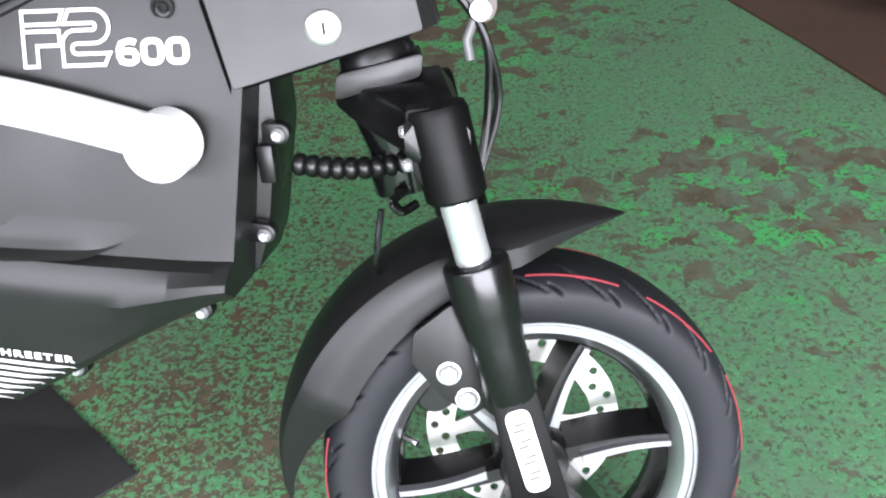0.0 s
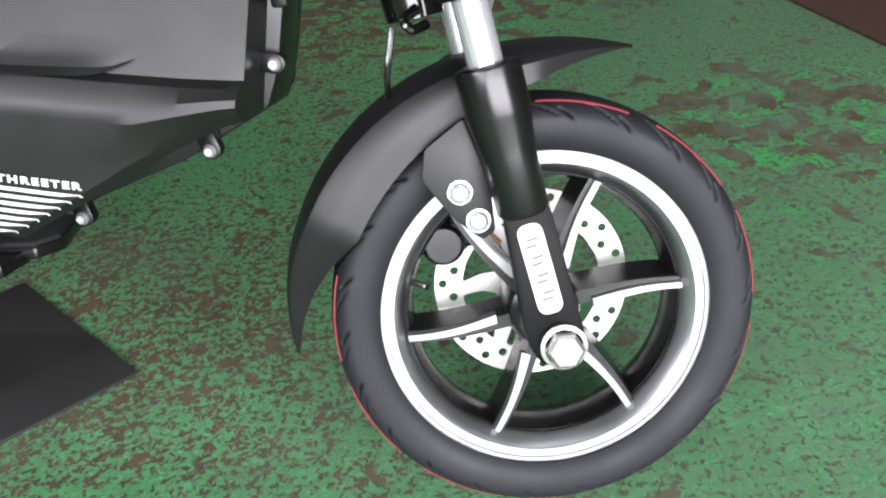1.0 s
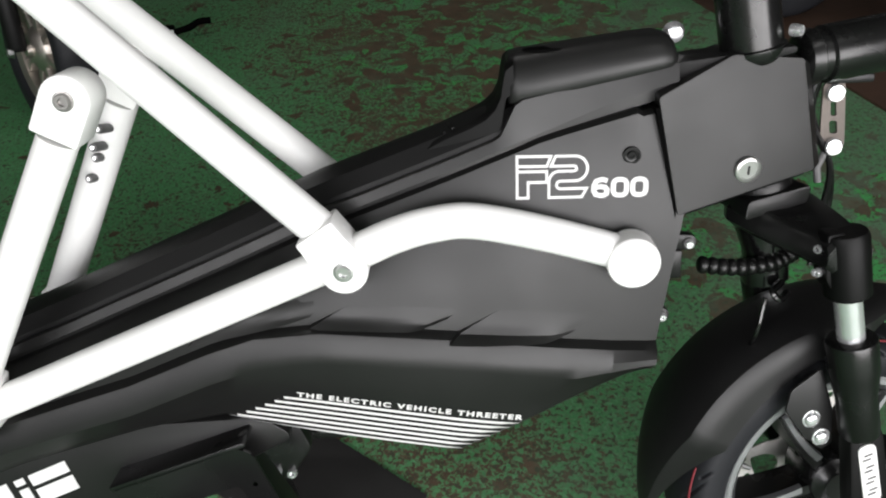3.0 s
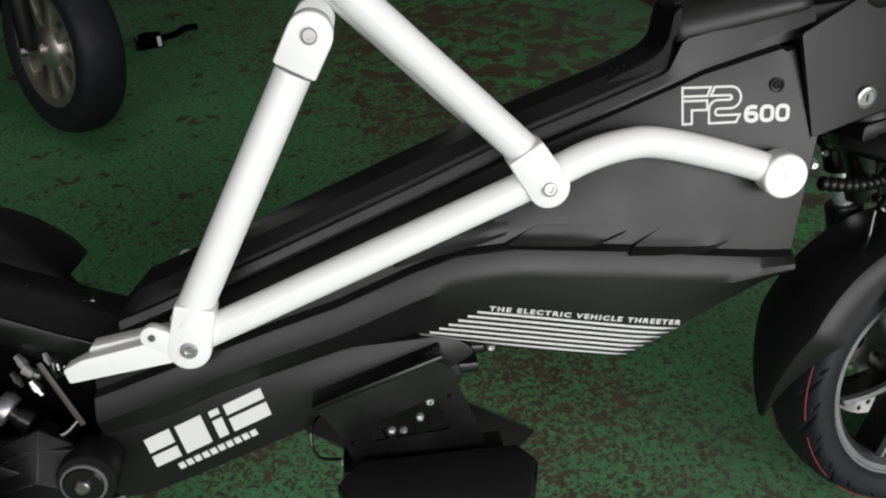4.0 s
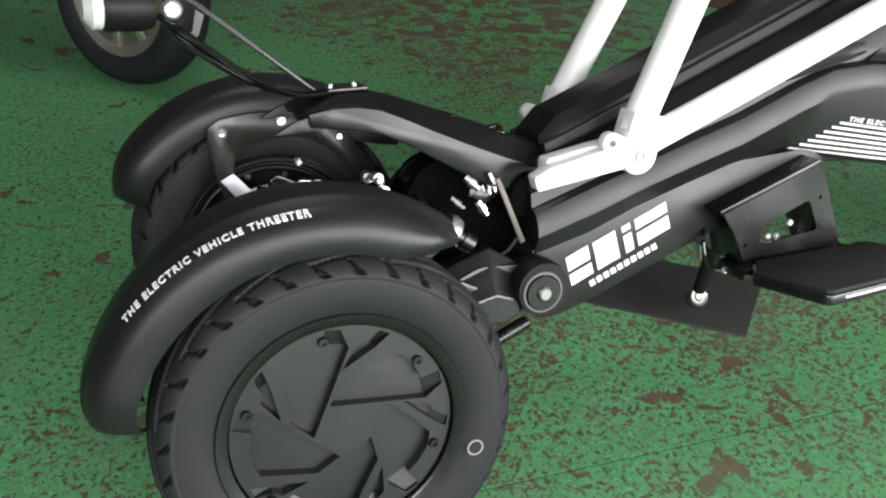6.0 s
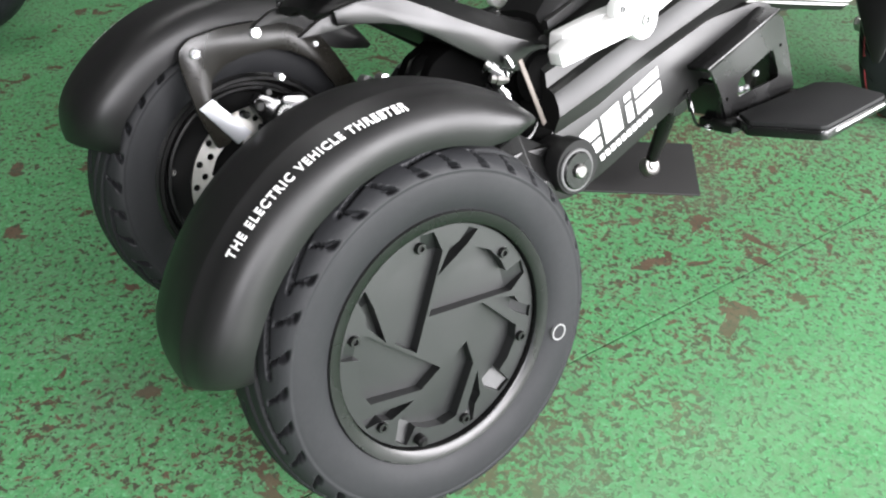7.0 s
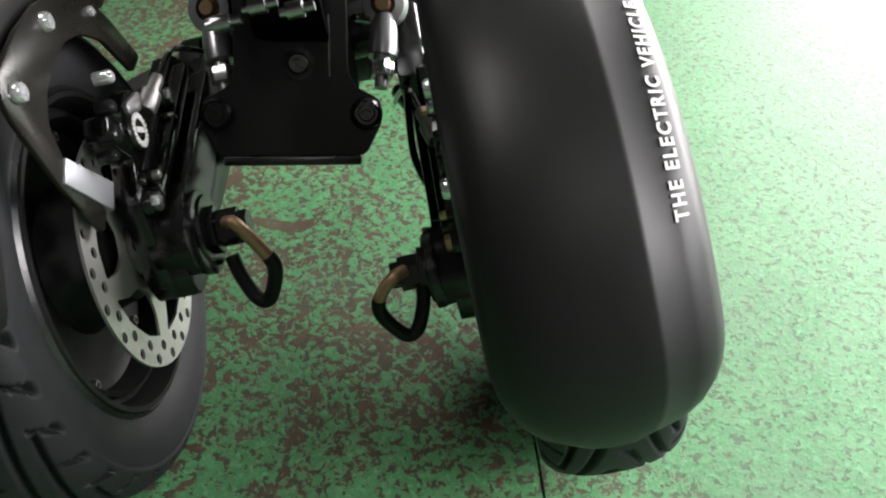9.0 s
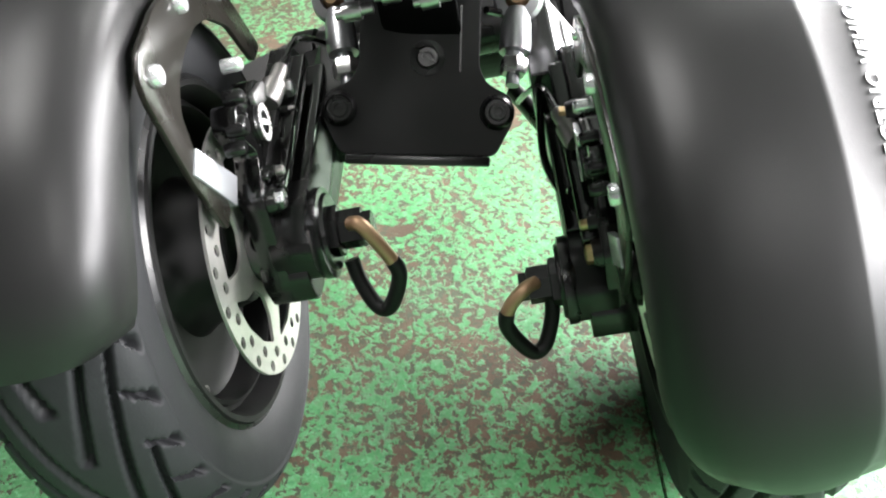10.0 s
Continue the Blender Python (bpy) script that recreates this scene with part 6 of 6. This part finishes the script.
for k, (x, y, z) in enumerate(((-1.205, 0.045, 0.34), (-1.2, -0.012, 0.335), (-1.2, 0.015, 0.345))):
    part("cross_bolt", turned((x, y - 0.016, z), (x, y + 0.012, z), [(0, 0.004), (0.3, 0.004), (0.32, 0.007), (0.8, 0.007), (0.82, 0.004), (1, 0.004)], 12), STEEL, tower, "bright cross bolt")
part("boot", revolve([(0, -0.05)] + [((0.034 if k % 2 else 0.028), -0.05 + 0.01 * k) for k in range(11)] + [(0, 0.05)], 30), GAP, trike, "black rubber boot behind the fairing", m=pose(-1.03, -0.02, 0.322))
part("strap_link", prism([(-1.088, 0.355), (-1.082, 0.357), (-1.05, 0.275), (-1.056, 0.272)], -0.093, -0.0905, 0.0008), BRACKET, trike, "grey steel strap")
part("loop_hose", tube(smooth_path([(-1.16, -0.05, 0.3), (-1.12, -0.085, 0.268), (-1.08, -0.09, 0.262), (-1.055, -0.085, 0.28)], 8), 0.0032, 8), GLOSS, trike, "black hose")
part("cable_right", tube(smooth_path([(-1.19, -0.08, 0.24), (-1.23, -0.075, 0.2), (-1.27, -0.085, 0.19), (-1.29, -0.09, 0.21)], 8), 0.0034, 8), GLOSS, trike, "black cable").name = "brake_cable"
part("tie_rod", tube([(-1.1, -0.085, 0.142), (-1.035, -0.06, 0.152)], 0.009, 12), SEMI, trike, "black tie rod under the arms")
part("pivot_cross", tube([(-1.046, -0.1, 0.228), (-1.046, 0.1, 0.228)], 0.022, 16), SEMI, trike, "black pivot shaft")

# tail: side bolts, lamp stays and lamp
for sgn in (-1, 1):
    part("tail_bolt", turned((-1.285, sgn * 0.05, 0.434), (-1.285, sgn * 0.062, 0.434), [(0, 0.0075), (0.5, 0.0075), (1, 0.005)], 16), SEMI, tail, "black side bolt")
    part("lug", prism(rounded([(-1.33, 0.424), (-1.305, 0.437), (-1.276, 0.442), (-1.272, 0.426), (-1.3, 0.424)], 0.003), *sorted((sgn * 0.05, sgn * 0.058)), 0.001), BODY, tail)
for x, y in ((-1.11, -0.015), (-1.05, -0.013)):
    part("screw", revolve([(0.005, 0), (0.005, 0.002), (0, 0.0025)], 14), MATTE, tail, m=pose(x, y, 0.4185 if x < -1.1 else 0.393, 90, 0, 0))
STRAP = [(-1.212, 0.4575), (-1.272, 0.4575), (-1.39, 0.557), (-1.412, 0.573), (-1.44, 0.577), (-1.44, 0.581), (-1.41, 0.5775), (-1.386, 0.5615), (-1.2705, 0.4615), (-1.212, 0.4615)]
stays = part("lamp_stay", prism(STRAP, -0.014, 0.03, 0.0008), SEMI, trike, "bent black steel tail lamp stay")
for yy, sag in ((-0.03, 0.016), (-0.022, 0.01), (-0.034, 0.004)):
    part("wire", tube(smooth_path([(-1.26, yy + 0.01, 0.459), (-1.3, yy, 0.462), (-1.345, yy, 0.487 - sag * 0.5), (-1.4, yy, 0.533 - sag), (-1.43, yy + 0.01, 0.552)], 8), 0.0032, 8), GLOSS, stays, "black lamp wire")
part("brace", prism([(-1.392, 0.556), (-1.384, 0.55), (-1.392, 0.53), (-1.406, 0.518), (-1.409, 0.524), (-1.398, 0.535)], -0.016, -0.013), SEMI, stays)
for x in (-1.252, -1.224):
    part("screw", revolve([(0.0042, 0), (0.0042, 0.003), (0.002, 0.0045), (0, 0.0045)], 12), STEEL, stays, "small steel screw", m=pose(x, 0.004, 0.461, 90, 0, 0))
part("stay_bolt", revolve([(0, -0.012), (0.007, -0.012), (0.0105, -0.006), (0.0105, 0.0), (0.005, 0.002)], 20), CHROME, stays, "bright domed bolt", m=pose(-1.416, -0.024, 0.558))
tl = part("tail_lamp", turned((-1.435, -0.01, 0.56), (-1.485, -0.02, 0.563), [(0, 0.02), (0.2, 0.024), (0.9, 0.024), (1, 0.022)], 26), MATTE, trike, "black round tail lamp with clear and red lens")
part("clear_lens", turned((-1.484, -0.02, 0.563), (-1.502, -0.024, 0.564), [(0, 0.022), (0.6, 0.022), (1, 0.012)], 22), CLEAR, tl, "clear lens")
part("red_lens", box(-1.5, -1.47, -0.02, 0.0, 0.586, 0.6, 0.004), REDLENS, tl, "red lens")

# ---- other things ----
def rubber_mat():
    a, b_, c, d = Vector((-0.485, 0.175)), Vector((-0.61, 0.047)), Vector((-0.865, 0.238)), Vector((-0.745, 0.372))
    bm = prism([tuple(p) for p in (a, b_, c, d)], 0.0005, 0.0045, 0.001)
    return done(bm, LAY)


tagged(part("rubber_mat", rubber_mat(), MATRUB), "thin black rubber mat under the side stand", "mat")


# parked scooters in the shade, of which only the wheels are in sight
def parked(m, metal, spokes=6):
    root = new("parked_scooter")
    root.matrix_world = m
    R, rim = 0.207, 0.143
    wheel = part("wheel", rim_ring([(0.118, -0.04), (0.132, -0.044), (0.142, -0.047), (0.144, -0.043), (0.136, -0.03), (0.132, 0.0), (0.136, 0.03), (0.144, 0.043), (0.13, 0.044), (0.12, 0.03), (0.116, 0.0)]), metal, root, "alloy wheel", m=pose(0, 0, R))
    part("tyre", tyre_mesh(R, 0.139, 0.056, rear_cut, 208, 28, 0.0015), SLICK, wheel, "black scooter tyre")
    for k in range(spokes):
        turn = Matrix.Rotation(radians(360 / spokes * k + 10), 4, "Y")
        part("spoke", prism([(0.03, -0.014), (0.085, -0.0075), (0.12, -0.016), (0.12, 0.016), (0.085, 0.0075), (0.03, 0.014)], -0.036, -0.016, 0.003), metal, wheel, m=turn)
    part("hub", revolve([(0, -0.062), (0.014, -0.062), (0.016, -0.05), (0.034, -0.048), (0.052, -0.036), (0.055, -0.032), (0.058, -0.01), (0.058, 0.03), (0, 0.04)], 36), metal, wheel, "bare metal drum hub")
    for s in (-1, 1):
        leg = part("fork_leg", join(turned((0, s * 0.078, R), (-0.09, s * 0.078, R + 0.36), [(0, 0.016), (0.03, 0.022), (0.5, 0.022), (0.52, 0.016), (1, 0.016)], 18)), MATTE, root, "black fork leg")
        part("axle_nut", done(hex_bolt(0.011, 0.012), Matrix.Translation((0, s * 0.092, R)) @ (Matrix() if s < 0 else MIRROR)), STEEL, leg, "steel axle nut")
    rows = []
    for i in range(15):
        a = radians(75 + 95 * i / 14)
        rows.append([Vector(((R + 0.03) * math.cos(a), 0.07 * u, (R + 0.03 - 0.02 * u * u) * math.sin(a) + R)) for u in (-1, -0.8, -0.4, 0, 0.4, 0.8, 1)])
    part("mudguard", thick(grid(rows), 0.003), MATTE, root, "black mudguard")
    part("body", join(box(-1.1, -0.2, -0.16, 0.16, 0.32, 0.55, 0.05), box(-0.32, -0.14, -0.14, 0.14, 0.45, 0.95, 0.05)), GLOSS, root, "dark scooter body")
    rear = part("rear_wheel", rim_ring([(0.118, -0.04), (0.142, -0.047), (0.144, -0.043), (0.132, 0.0), (0.144, 0.043), (0.12, 0.03)]), metal, root, "alloy wheel", m=pose(-1.15, 0, R))
    again(bpy.data.objects[wheel.children[0].name], rear, Matrix())
    return root


a = parked(pose(-1.497, 1.39, 0, -9, 0, -46) @ Matrix.Scale(1.05, 4), BRONZE, 8)
tagged(a, "parked scooter with a brushed alloy wheel, in shade", "scooter", "parked scooters")
b2 = copy_thing(a, pose(0.52, 1.92, 0.006, 0, 0, 200))
tagged(b2, "dark parked scooter on the bare brown floor", "scooter", "parked scooters")
b3 = copy_thing(a, pose(0.87, 1.52, 0.006, 0, 0, 205))
tagged(b3, "dark parked scooter on the bare brown floor", "scooter", "parked scooters")


# a small dark lever with a white reflector, lying on the floor behind the scooter
def floor_lever():
    root = new("foot_lever")
    root.matrix_world = pose(-1.395, 1.965, 0, 0, 0, 18)
    part("block", prism(rounded([(-0.045, 0.0), (0.035, 0.0), (0.035, 0.04), (-0.02, 0.045), (-0.05, 0.03)], 0.006), -0.02, 0.02, 0.003), GAP, root, "black plastic block")
    part("reflector", box(0.018, 0.03, -0.0225, -0.02, 0.006, 0.038, 0.001), DECAL, root, "white reflector")
    part("bar", tube(smooth_path([(0.03, 0, 0.022), (0.08, 0, 0.03), (0.11, -0.005, 0.045), (0.15, -0.005, 0.045)], 6), 0.0105, 12), GAP, root, "black bent bar")
    part("wire", tube(smooth_path([(-0.04, -0.012, 0.02), (-0.045, -0.02, 0.06), (-0.06, -0.02, 0.12)], 6), 0.0025, 8), GREYP, root, "thin grey wire")
    return root


tagged(floor_lever(), "dark foot lever with a white reflector on the floor", "lever")
